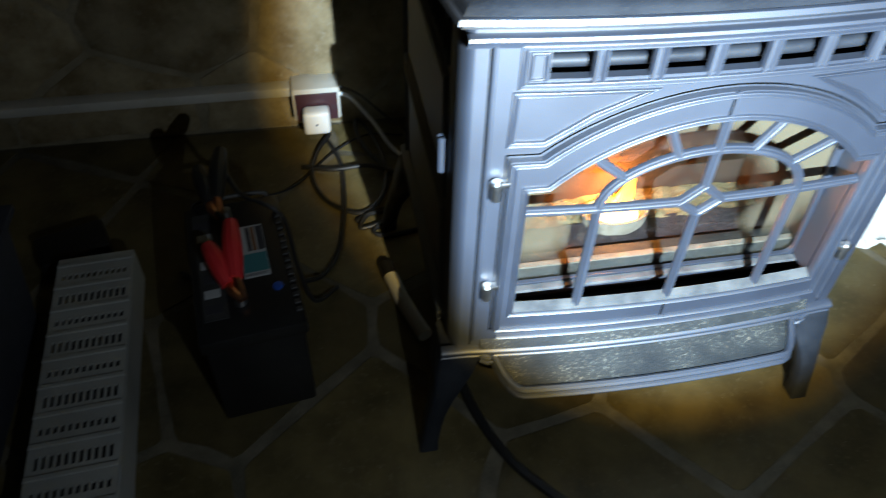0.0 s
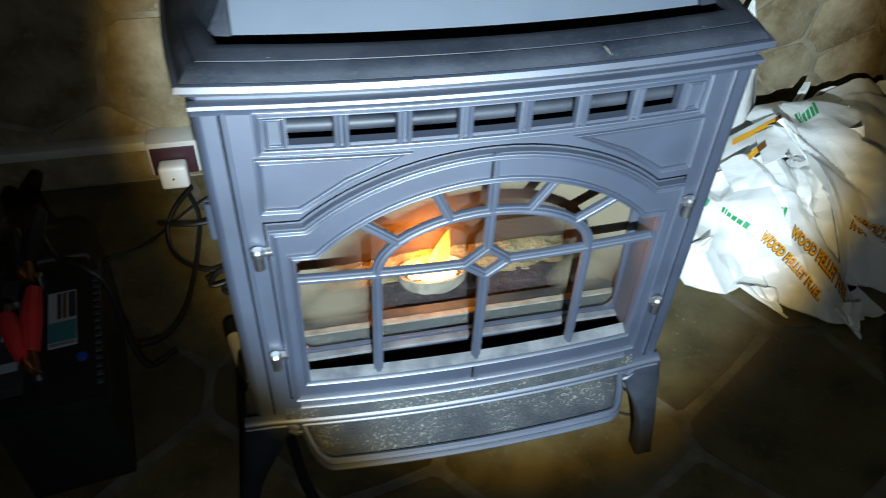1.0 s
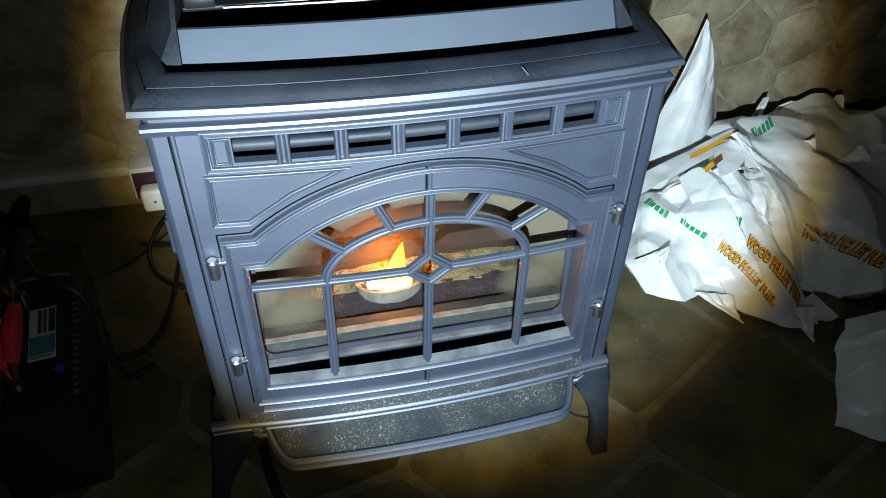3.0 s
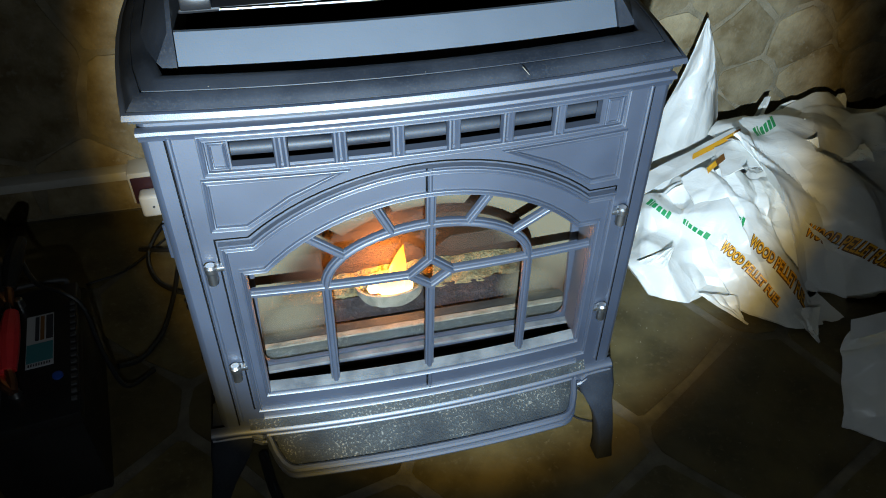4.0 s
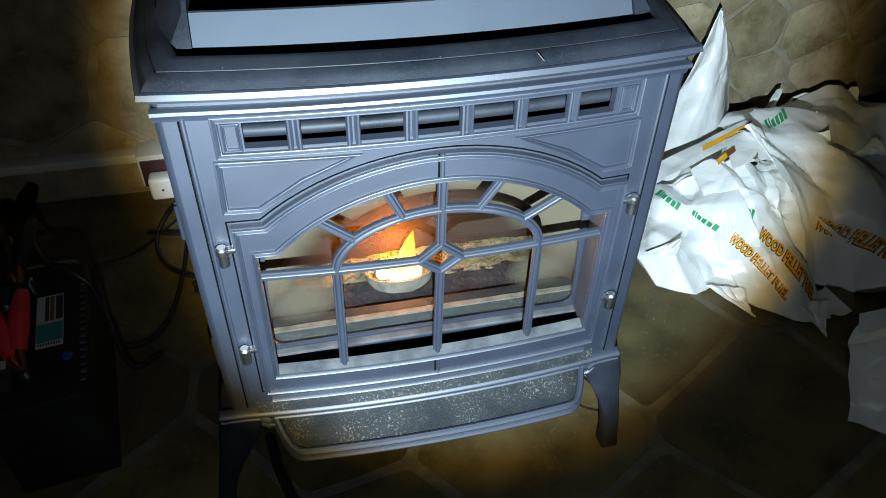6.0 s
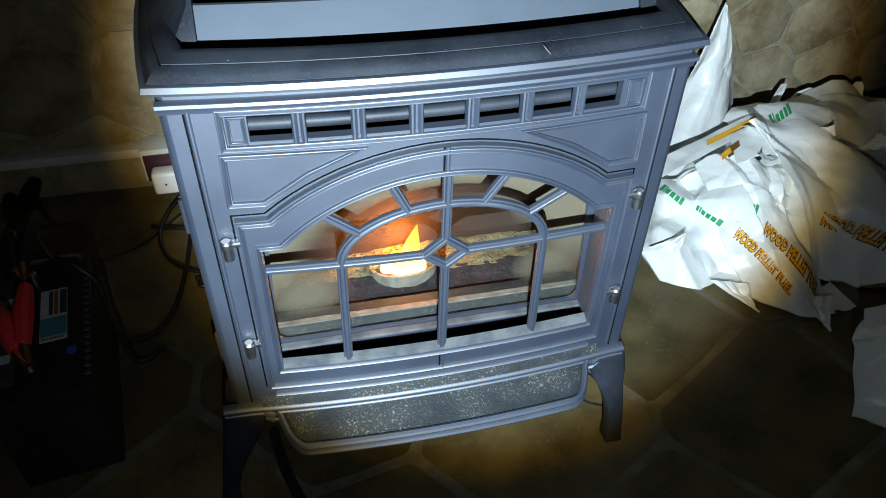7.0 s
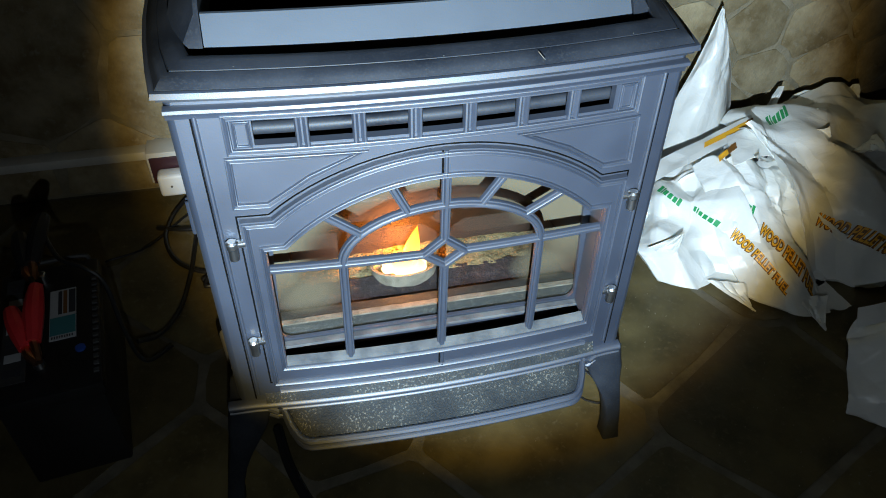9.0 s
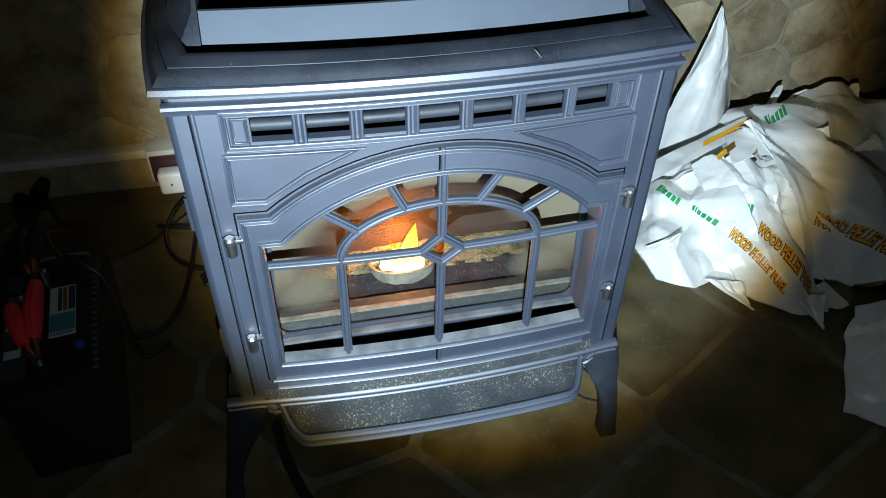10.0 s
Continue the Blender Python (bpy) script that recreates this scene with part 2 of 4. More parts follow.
def box(bm, lo, hi, bevel=0.0, segments=2):
    r = bmesh.ops.create_cube(bm, size=1.0)
    for v in r["verts"]:
        v.co = Vector([lo[i] + (v.co[i] + 0.5) * (hi[i] - lo[i]) for i in range(3)])
    if bevel:
        edges = list({e for v in r["verts"] for e in v.link_edges})
        bmesh.ops.bevel(bm, geom=edges, offset=bevel, segments=segments, affect="EDGES", profile=0.5)


def tube(bm, pts, radius, sides=8, closed=False, caps=True):
    """A round bar along points; radius may be a list."""
    pts = [Vector(p) for p in pts]
    n = len(pts)
    rad = radius if isinstance(radius, (list, tuple)) else [radius] * n
    loops, normal = [], None
    for i, p in enumerate(pts):
        d = (pts[min(i + 1, n - 1)] - pts[max(i - 1, 0)]).normalized()
        if normal is None:
            normal = d.orthogonal().normalized()
        normal = (normal - d * normal.dot(d)).normalized()
        side = d.cross(normal)
        loops.append([p + (normal * math.cos(a) + side * math.sin(a)) * rad[i] for a in (2 * math.pi * k / sides for k in range(sides))])
    loft(bm, loops, True, caps, caps)


def spline(pts, steps=8):
    pts = [Vector(p) for p in pts]
    full = [2 * pts[0] - pts[1], *pts, 2 * pts[-1] - pts[-2]]
    out = []
    for i in range(1, len(full) - 2):
        a, b, c, d = full[i - 1:i + 3]
        for k in range(steps):
            t = k / steps
            out.append(0.5 * (2 * b + (c - a) * t + (2 * a - 5 * b + 4 * c - d) * t * t + (3 * b - a - 3 * c + d) * t ** 3))
    return out + [pts[-1]]


# ---------- room ----------
WALL_Y = 1.02
X0, X1, Y0, Z1 = -2.3, 2.7, -2.6, 2.4


def slab(name, lo, hi, mat, label, category):
    bm = bmesh.new()
    box(bm, lo, hi)
    ob = new(name, finish(name, bm, mat, 0))
    return tagged(ob, label, category, kind="structure")


def cells(seeds, x0, x1, y0, y1):
    """Voronoi polygons of the seeds inside a rectangle."""
    out = []
    for i, (sx, sy) in enumerate(seeds):
        poly = [(x0, y0), (x1, y0), (x1, y1), (x0, y1)]
        for j, (tx, ty) in enumerate(seeds):
            if i == j or abs(sx - tx) > 1.2 or abs(sy - ty) > 1.2:
                continue
            nx, ny = tx - sx, ty - sy
            c = (tx * tx + ty * ty - sx * sx - sy * sy) / 2
            res = []
            for k in range(len(poly)):
                p, q = poly[k], poly[(k + 1) % len(poly)]
                fp, fq = p[0] * nx + p[1] * ny - c, q[0] * nx + q[1] * ny - c
                if fp <= 0:
                    res.append(p)
                if (fp < 0) != (fq < 0) and fp != fq:
                    u = fp / (fp - fq)
                    res.append((p[0] + (q[0] - p[0]) * u, p[1] + (q[1] - p[1]) * u))
            poly = res
            if len(poly) < 3:
                break
        if len(poly) >= 3:
            out.append((sx, sy, poly))
    return out


def shrink(poly, gap):
    cx, cy = sum(p[0] for p in poly) / len(poly), sum(p[1] for p in poly) / len(poly)
    res = []
    for k in range(len(poly)):
        a, b, c = Vector(poly[k - 1]), Vector(poly[k]), Vector(poly[(k + 1) % len(poly)])
        d1, d2 = (b - a), (c - b)
        if d1.length < 1e-4 or d2.length < 1e-4:
            continue
        n1, n2 = Vector((-d1.y, d1.x)).normalized(), Vector((-d2.y, d2.x)).normalized()
        m = n1 + n2
        if m.length < 1e-3:
            continue
        m = m.normalized()
        res.append(b + m * min(gap / max(m.dot(n1), 0.35), (Vector((cx, cy)) - b).length * 0.8))
    return res


def rough_outline(poly, rng, cut=0.3, wob=0.012):
    """Rounds a polygon's corners and roughens its sides."""
    pts = []
    n = len(poly)
    for k in range(n):
        a, b, c = poly[k - 1], poly[k], poly[(k + 1) % n]
        pts += [b.lerp(a, cut * rng.uniform(0.4, 1.0) * 0.5), b.lerp(c, cut * rng.uniform(0.4, 1.0) * 0.5)]
        mid = b.lerp(c, 0.5)
        d = c - b
        if d.length > 0.06:
            pts.append(mid + Vector((-d.y, d.x)).normalized() * rng.uniform(-wob, wob))
    return pts


def stone_mesh(poly, rise, edge, rng, place):
    """A stone: base outline, worn shoulder and slightly uneven top. place(x, y, h) sets it in the world."""
    cx, cy = sum(p.x for p in poly) / len(poly), sum(p.y for p in poly) / len(poly)
    mid = Vector((cx, cy))
    bm = bmesh.new()
    loops = []
    for f, h in ((0.0, -0.02), (0.0, rise * 0.55), (edge, rise)):
        loops.append([place(*(p + (mid - p).normalized() * min(f, (mid - p).length * 0.5)), h) for p in poly])
    rows = loft(bm, loops)
    top = bm.verts.new(place(cx, cy, rise * rng.uniform(1.0, 1.35)))
    last = rows[-1]
    for k in range(len(last)):
        bm.faces.new((last[k], last[(k + 1) % len(last)], top))
    return bm


def jitter_seeds(rng, x0, x1, y0, y1, sx, sy, fixed=(), clear=0.2):
    seeds = list(fixed)
    rows = int((y1 - y0) / sy)
    for r in range(rows + 1):
        for c in range(int((x1 - x0) / sx) + 1):
            p = (x0 + (c + (r % 2) * 0.5) * sx + rng.uniform(-0.33, 0.33) * sx, y0 + r * sy + rng.uniform(-0.33, 0.33) * sy)
            if all((p[0] - q[0]) ** 2 + (p[1] - q[1]) ** 2 > clear ** 2 for q in fixed):
                seeds.append(p)
    return seeds


floor = slab("floor", (X0 - 0.2, Y0 - 0.2, -0.2), (X1 + 0.2, WALL_Y + 0.2, -0.0012), FLOOR_MORTAR, "dark irregular flagstone floor with pale mortar joints", "floor")
wall_north = slab("wall_north", (X0 - 0.2, WALL_Y + 0.012, -0.2), (X1 + 0.2, WALL_Y + 0.25, Z1), MORTAR, "tan rubble stone wall with wide mortar joints", "wall")
slab("wall_south", (X0 - 0.2, Y0 - 0.2, -0.006), (X1 + 0.2, Y0, Z1), PLASTER, "plain plastered wall", "wall")
slab("wall_west", (X0 - 0.2, Y0, -0.006), (X0, WALL_Y + 0.012, Z1), PLASTER, "plain plastered wall", "wall")
slab("wall_east", (X1, Y0, -0.006), (X1 + 0.2, WALL_Y + 0.012, Z1), PLASTER, "plain plastered wall", "wall")
slab("ceiling", (X0 - 0.2, Y0 - 0.2, Z1), (X1 + 0.2, WALL_Y + 0.25, Z1 + 0.1), PLASTER, "plain plastered ceiling", "ceiling")

# ---------- pellet stove ----------
SX = 0.086
stove = thing("pellet_stove", "blue-grey cast iron pellet stove with arched glass door, fire burning", "stove", (SX, 0, 0))
HALF = 0.335


def bow(u):
    q = min(abs(u) / HALF, 1.0)
    return 0.010 - 0.020 * (1 - q * q)


def face_part(name, bm, mat, parent, label="", smooth=38.0):
    """Bends flat work (u, -proud, z) to the bowed front and makes it a part."""
    for k in range(-8, 9):
        bmesh.ops.bisect_plane(bm, geom=bm.verts[:] + bm.edges[:] + bm.faces[:], dist=1e-5, plane_co=(k * 0.04, 0, 0), plane_no=(1, 0, 0))
    for v in bm.verts:
        v.co.y += bow(v.co.x)
    return part(name, bm, mat, parent, label, smooth)


def plate(bm, outer, holes, back, front):
    """A flat plate with holes; outlines are lists of (u, z); back and front are how far it stands proud."""
    from mathutils.geometry import tessellate_polygon
    loops = [outer, *holes]
    flat = [Vector((u, z, 0)) for lp in loops for u, z in lp]
    tris = tessellate_polygon([[Vector((u, z, 0)) for u, z in lp] for lp in loops])
    fr = [bm.verts.new((p.x, -front, p.y)) for p in flat]
    bk = [bm.verts.new((p.x, -back, p.y)) for p in flat]
    for t in tris:
        try:
            bm.faces.new([fr[i] for i in t])
            bm.faces.new([bk[i] for i in reversed(t)])
        except ValueError:
            pass
    k = 0
    for lp in loops:
        n = len(lp)
        for i in range(n):
            a, b = k + i, k + (i + 1) % n
            bm.faces.new((fr[a], fr[b], bk[b], bk[a]))
        k += n


# cross-sections: a double bead, a stepped bar, a cornice with a cove below its bright edge
RIDGE = ((-1, 0), (-0.94, 0.5), (-0.78, 0.9), (-0.58, 1), (-0.38, 0.85), (-0.2, 0.4), (0, 0.12), (0.2, 0.4), (0.38, 0.85), (0.58, 1), (0.78, 0.9), (0.94, 0.5), (1, 0))
BEAD = tuple((-math.cos(math.pi * k / 10), math.sin(math.pi * k / 10)) for k in range(11))
BAR = ((-1, 0), (-1, 0.5), (-0.9, 0.6), (-0.62, 0.62), (-0.5, 0.9), (-0.3, 1), (0.3, 1), (0.5, 0.9), (0.62, 0.62), (0.9, 0.6), (1, 0.5), (1, 0))
TWIN = ((-1, 0), (-1, 0.6), (-0.8, 0.95), (-0.55, 1), (-0.25, 0.7), (-0.12, 0.5), (0.12, 0.5), (0.25, 0.7), (0.55, 1), (0.8, 0.95), (1, 0.6), (1, 0))
EAVE = ((-1, 0), (-1, 0.12), (-0.6, 0.22), (-0.2, 0.36), (0.14, 0.58), (0.30, 0.86), (0.36, 1), (0.42, 1.02), (0.84, 0.92), (0.92, 0.80), (1, 0.4), (1, 0))


def strip(bm, pts, width, base, height, closed=False, profile=RIDGE):
    """A moulding along points (u, z) on the face, mitred at its corners."""
    pts = [Vector(p) for p in pts]
    n = len(pts)
    loops = []
    for i, p in enumerate(pts):
        a = pts[i - 1] if (closed or i > 0) else None
        c = pts[(i + 1) % n] if (closed or i < n - 1) else None
        d1 = (p - a).normalized() if a is not None else (c - p).normalized()
        d2 = (c - p).normalized() if c is not None else d1
        n1, n2 = Vector((-d1.y, d1.x)), Vector((-d2.y, d2.x))
        m = (n1 + n2).normalized()
        m = m / max(m.dot(n1), 0.4)
        loops.append([(p.x + m.x * s * width / 2, -(base + h * height), p.y + m.y * s * width / 2) for s, h in profile])
    rows = [[bm.verts.new(q) for q in lp] for lp in loops]
    for i in range(n if closed else n - 1):
        a, b = rows[i], rows[(i + 1) % n]
        for k in range(len(profile) - 1):
            bm.faces.new((a[k], a[k + 1], b[k + 1], b[k]))
        bm.faces.new((a[-1], a[0], b[0], b[-1]))
    if not closed:
        bm.faces.new(rows[0][::-1])
        bm.faces.new(rows[-1])


def arch(half, shoulder_z, apex_z, flat, side, bottom_z, n=22):
    """A door outline: straight sides, short flat shoulders, round arch."""
    r = (half ** 2 + (apex_z - shoulder_z) ** 2) / (2 * (apex_z - shoulder_z))
    cz = apex_z - r
    a0 = math.asin(half / r)
    top = [(r * math.sin(a), cz + r * math.cos(a)) for a in (a0 - 2 * a0 * k / n for k in range(n + 1))]
    return [(-side, bottom_z), (side, bottom_z), (side, shoulder_z - flat), *top, (-side, shoulder_z - flat)]


def scaled_arch(e):
    """The window outline grown by e."""
    return arch(0.226 + e * 0.3, 0.588 + e, 0.686 + e, 0.001, 0.254 + e, 0.340 - e)


window = scaled_arch(0.0)
door_outline = arch(0.240, 0.640, 0.731, 0.001, 0.283, 0.292)

# front casting with the vent slot and the door opening
SLOT = [(-0.245, 0.756), (0.240, 0.756), (0.240, 0.792), (-0.245, 0.792)]
bm = bmesh.new()
plate(bm, [(-HALF, 0.245), (HALF, 0.245), (HALF, 0.822), (-HALF, 0.822)], [SLOT, scaled_arch(0.012)], -0.014, 0.0)
fascia = face_part("front_casting", bm, IRON, stove)
bm = bmesh.new()
strip(bm, [(-0.277, 0.747), (0.277, 0.747), (0.277, 0.798), (-0.277, 0.798)], 0.0095, 0, 0.0040, True)
face_part("vent_frame", bm, IRON, stove)
for s in (-1, 1):
    bm = bmesh.new()
    strip(bm, [(s * 0.250, 0.755), (s * 0.268, 0.755), (s * 0.268, 0.790), (s * 0.250, 0.790)], 0.0055, 0, 0.0028, True)
    face_part("vent_end_panel", bm, IRON, stove)
    bm = bmesh.new()
    strip(bm, [(s * 0.282, 0.735), (s * 0.112, 0.735), (s * 0.180, 0.702), (s * 0.240, 0.661), (s * 0.284, 0.661)], 0.0095, 0, 0.0040, True)
    face_part("spandrel_moulding", bm, IRON, stove)
    bm = bmesh.new()
    strip(bm, [(s * 0.312, 0.802), (s * 0.311, 0.262)], 0.0065, 0, 0.0045, profile=BEAD)
    face_part("side_rib", bm, IRON, stove)
bm = bmesh.new()
strip(bm, [(-HALF - 0.010, 0.8085), (HALF + 0.006, 0.8085)], 0.019, 0, 0.0125, profile=EAVE)
face_part("cornice", bm, IRON, stove)
for k in range(6):
    bm = bmesh.new()
    u = -0.184 + 0.0727 * k
    strip(bm, [(u, 0.751), (u, 0.795)], 0.018, -0.006, 0.010, profile=TWIN)
    face_part("vent_bar", bm, IRON, stove)
bm = bmesh.new()
tube(bm, [(u, bow(u) + 0.030, 0.764) for u in [-0.25 + 0.025 * k for k in range(21)]], 0.009, 12)
part("vent_rail", bm, IRON_DUST_SHADE, stove)
# added black floor and back: the slot's shade is put into their colour
bm = bmesh.new()
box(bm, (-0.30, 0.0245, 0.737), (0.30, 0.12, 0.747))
part("smoke_shelf", bm, GAP_BLACK, stove)
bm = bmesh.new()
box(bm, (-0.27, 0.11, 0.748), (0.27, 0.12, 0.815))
part("vent_baffle", bm, GAP_BLACK, stove)

# dark joint round the door; black strips paint shadow lines along the front
for name, pts, closed in (("door_gap", arch(0.243, 0.644, 0.7345, 0.001, 0.2868, 0.2885), True), ("front_groove", [(-0.3165, 0.800), (-0.3165, 0.250)], False), ("front_groove", [(0.3165, 0.800), (0.3165, 0.250)], False),
                          ("front_groove", [(-0.318, 0.7995), (0.318, 0.7995)], False)):
    bm = bmesh.new()
    strip(bm, pts, 0.0030, -0.001, 0.0020, closed, BEAD)
    face_part(name, bm, GAP_BLACK, stove)

# door
bm = bmesh.new()
plate(bm, door_outline, [window], 0.001, 0.010)
door = face_part("door", bm, IRON, stove, "closed arched door with glazing bars")
bm = bmesh.new()
strip(bm, arch(0.236, 0.634, 0.725, 0.001, 0.277, 0.298), 0.0085, 0.010, 0.0036, True)
face_part("outer_moulding", bm, IRON, door)
bm = bmesh.new()
strip(bm, scaled_arch(0.005), 0.009, 0.0095, 0.0042, True)
face_part("inner_moulding", bm, IRON, door)
bm = bmesh.new()
strip(bm, [(-0.274, 0.268), (0.272, 0.268)], 0.009, 0, 0.0045)
face_part("lower_moulding", bm, IRON, stove)
bm = bmesh.new()
strip(bm, [(-0.254, 0.3445), (0.254, 0.3445)], 0.009, -0.004, 0.0155, profile=((-1, 0), (-1, 0.97), (-0.8, 1), (1, 0.06), (1, 0)))
face_part("sill", bm, SILL, door, "dusty sloping sill")
# added black plate: the sill's shadow behind it, put in as colour
bm = bmesh.new()
box(bm, (-0.275, 0.016, 0.285), (0.275, 0.051, 0.296))
part("sill_gap", bm, GAP_BLACK, door)


def muntin(pts, w=0.014):
    b = bmesh.new()
    strip(b, pts, w, -0.003, 0.0110, profile=BAR)
    face_part("muntin", b, IRON, door)


ZB = 0.543
muntin([(-0.256, ZB), (-0.028, ZB)])
muntin([(0.035, ZB), (0.256, ZB)])
muntin([(0.003 + 0.152 * math.cos(math.pi * k / 24), ZB + 0.090 * math.sin(math.pi * k / 24)) for k in range(25)])
muntin([(-0.149, ZB), (-0.151, 0.335)])
muntin([(0.155, ZB), (0.156, 0.335)])
muntin([(0.003, 0.519), (0.001, 0.335)])
muntin([(0.003, 0.570), (0.004, 0.690)])
for a, b in (((-0.121, 0.597), (-0.168, 0.634)), ((-0.052, 0.629), (-0.073, 0.674)), ((0.058, 0.629), (0.089, 0.673)), ((0.127, 0.597), (0.186, 0.630))):
    muntin([a, b], 0.013)
bm = bmesh.new()
strip(bm, [(0.003, 0.519), (0.035, ZB), (0.003, 0.570), (-0.029, ZB)], 0.013, -0.003, 0.0120, True, BAR)
face_part("diamond", bm, IRON, door)
for z0, z1 in ((0.686, 0.731), (0.294, 0.332)):
    bm = bmesh.new()
    strip(bm, [(0.001, z0), (0.001, z1)], 0.007, 0.008, 0.0045, profile=BEAD)
    face_part("seam_lap", bm, IRON, door)
    bm = bmesh.new()
    strip(bm, [(-0.0040, z0), (-0.0040, z1)], 0.0036, 0.009, 0.0018, profile=BEAD)
    face_part("seam_gap", bm, GAP_BLACK, door)
for s in (-1, 1):
    for z in (0.594, 0.392):
        bm = bmesh.new()
        y = bow(0.299) - 0.010
        tube(bm, [(s * 0.299, y, z - 0.019), (s * 0.299, y, z - 0.017), (s * 0.299, y, z + 0.002)], [0.006, 0.0075, 0.0075], 12)
        tube(bm, [(s * 0.299, y, z + 0.003), (s * 0.299, y, z + 0.004), (s * 0.299, y, z + 0.012), (s * 0.299, y, z + 0.015)], [0.007, 0.009, 0.009, 0.006], 12)
        box(bm, (min(s * 0.299, s * 0.276), y - 0.003, z + 0.003), (max(s * 0.299, s * 0.276), y + 0.008, z + 0.011), 0.002)
        part("hinge", bm, STEEL, stove, "bright steel hinge pin")

# glass and its retaining frame
def rounded(rect, r, top):
    """A rectangle's two lower corners rounded, closed by an arched top."""
    (x0, z0), (x1, _) = rect[0], rect[1]
    low = [(x0 + r - r * math.cos(a), z0 + r - r * math.sin(a)) for a in (math.pi / 2 * k / 5 for k in range(6))]
    right = [(x1 - r + r * math.sin(a), z0 + r - r * math.cos(a)) for a in (math.pi / 2 * k / 5 for k in range(6))]
    return low + right + list(top)


for sgn in (-1, 1):
    bm = bmesh.new()
    loft(bm, [[(sgn * a, y0, z) for a, y0 in ((0.255, 0.004), (0.262, 0.004), (0.268, 0.050), (0.261, 0.050))] for z in (0.335, 0.587)], cap_first=True, cap_last=True)
    part("reveal", bm, IRON, door)
bm = bmesh.new()
box(bm, (-0.27, 0.038, 0.328), (0.27, 0.0515, 0.334), 0.001, 1)
part("retainer_shelf", bm, SILL, door)
bm = bmesh.new()
plate(bm, arch(0.250, 0.61, 0.715, 0.001, 0.272, 0.306), [], -0.064, -0.060)
glass = part("glass_pane", bm, GLASS, door, "stove glass filmed with tan ash", 0)
bm = bmesh.new()
plate(bm, arch(0.258, 0.62, 0.725, 0.001, 0.280, 0.303), [rounded([(-0.258, 0.337), (0.258, 0.337), (0.258, 0.60), (-0.258, 0.60)], 0.018, arch(0.246, 0.60, 0.706, 0.001, 0.258, 0.5)[3:-1])], -0.059, -0.052)
part("glass_retainer", bm, IRON, door)

# firebox
bm = bmesh.new()
w, yf, yb, z0, z1 = 0.285, 0.066, 0.218, 0.265, 0.735
rows = loft(bm, [[(-w, yf, z0), (w, yf, z0), (w, yf, z1), (-w, yf, z1)], [(-w * 0.8, yb, z0), (w * 0.8, yb, z0), (w * 0.8, yb, z1), (-w * 0.8, yb, z1)]], cap_last=True)
rows = loft(bm, [[(-w * 0.8 - 0.02, yb + 0.02, z0 - 0.02), (w * 0.8 + 0.02, yb + 0.02, z0 - 0.02), (w * 0.8 + 0.02, yb + 0.02, z1 + 0.02), (-w * 0.8 - 0.02, yb + 0.02, z1 + 0.02)],
                 [(-w - 0.02, yf, z0 - 0.02), (w + 0.02, yf, z0 - 0.02), (w + 0.02, yf, z1 + 0.02), (-w - 0.02, yf, z1 + 0.02)]], cap_first=True)
firebox = part("firebox", bm, LINER, stove, "ash-coated firebox lining", 0)
bm = bmesh.new()
box(bm, (-0.275, 0.072, 0.270), (0.275, 0.108, 0.348), 0.003)
part("ledge", bm, LEDGE, stove)


def heap(name, mat, x0, x1, y0, y1, height, rough, nx=70, ny=24, seed=0.0, base=0.268):
    b = bmesh.new()
    grid = []
    for j in range(ny + 1):
        row = []
        for i in range(nx + 1):
            x, y = x0 + (x1 - x0) * i / nx, y0 + (y1 - y0) * j / ny
            p = Vector((x * 40, y * 40, seed))
            row.append(b.verts.new((x, y, height(x, y) + rough * (noise.noise(p) + 0.6 * noise.noise(p * 2.7)))))
        grid.append(row)
    for j in range(ny):
        for i in range(nx):
            b.faces.new((grid[j][i], grid[j][i + 1], grid[j + 1][i + 1], grid[j + 1][i]))
    rim = [*grid[0], *(r[-1] for r in grid[1:]), *grid[-1][-2::-1], *(r[0] for r in grid[-2:0:-1])]
    low = [b.verts.new((v.co.x, v.co.y, base)) for v in rim]
    for i in range(len(rim)):
        k = (i + 1) % len(rim)
        b.faces.new((rim[k], rim[i], low[i], low[k]))
    return part(name, b, mat, stove, "", 50)


heap("char_crust", CHAR, -0.268, 0.268, 0.105, 0.158, lambda x, y: 0.332 + 0.022 * ((y - 0.105) / 0.05) ** 1.3, 0.004, seed=3.1)
heap("ash_bed", ASH, -0.262, 0.262, 0.154, 0.216, lambda x, y: 0.348 + 0.006 * math.sin(x * 9 + 1) + (y - 0.154) * 0.25, 0.005, seed=8.0)
heap("dust_line", DUST, -0.272, 0.272, 0.0735, 0.084, lambda x, y: 0.3505, 0.0012, 90, 5, seed=5.0, base=0.3475)
POT = (-0.030, 0.166)
bm = bmesh.new()
N = 36
prof = ((0.067, 0.30), (0.070, 0.366), (0.072, 0.371), (0.066, 0.372), (0.056, 0.350))
loft(bm, [[(POT[0] + r * 0.86 * math.cos(2 * math.pi * k / N), POT[1] + r * 0.50 * math.sin(2 * math.pi * k / N), z) for k in range(N)] for r, z in prof], cap_last=True)
part("burn_pot", bm, DUST, stove, "ash-crusted round burn pot")
bm = bmesh.new()


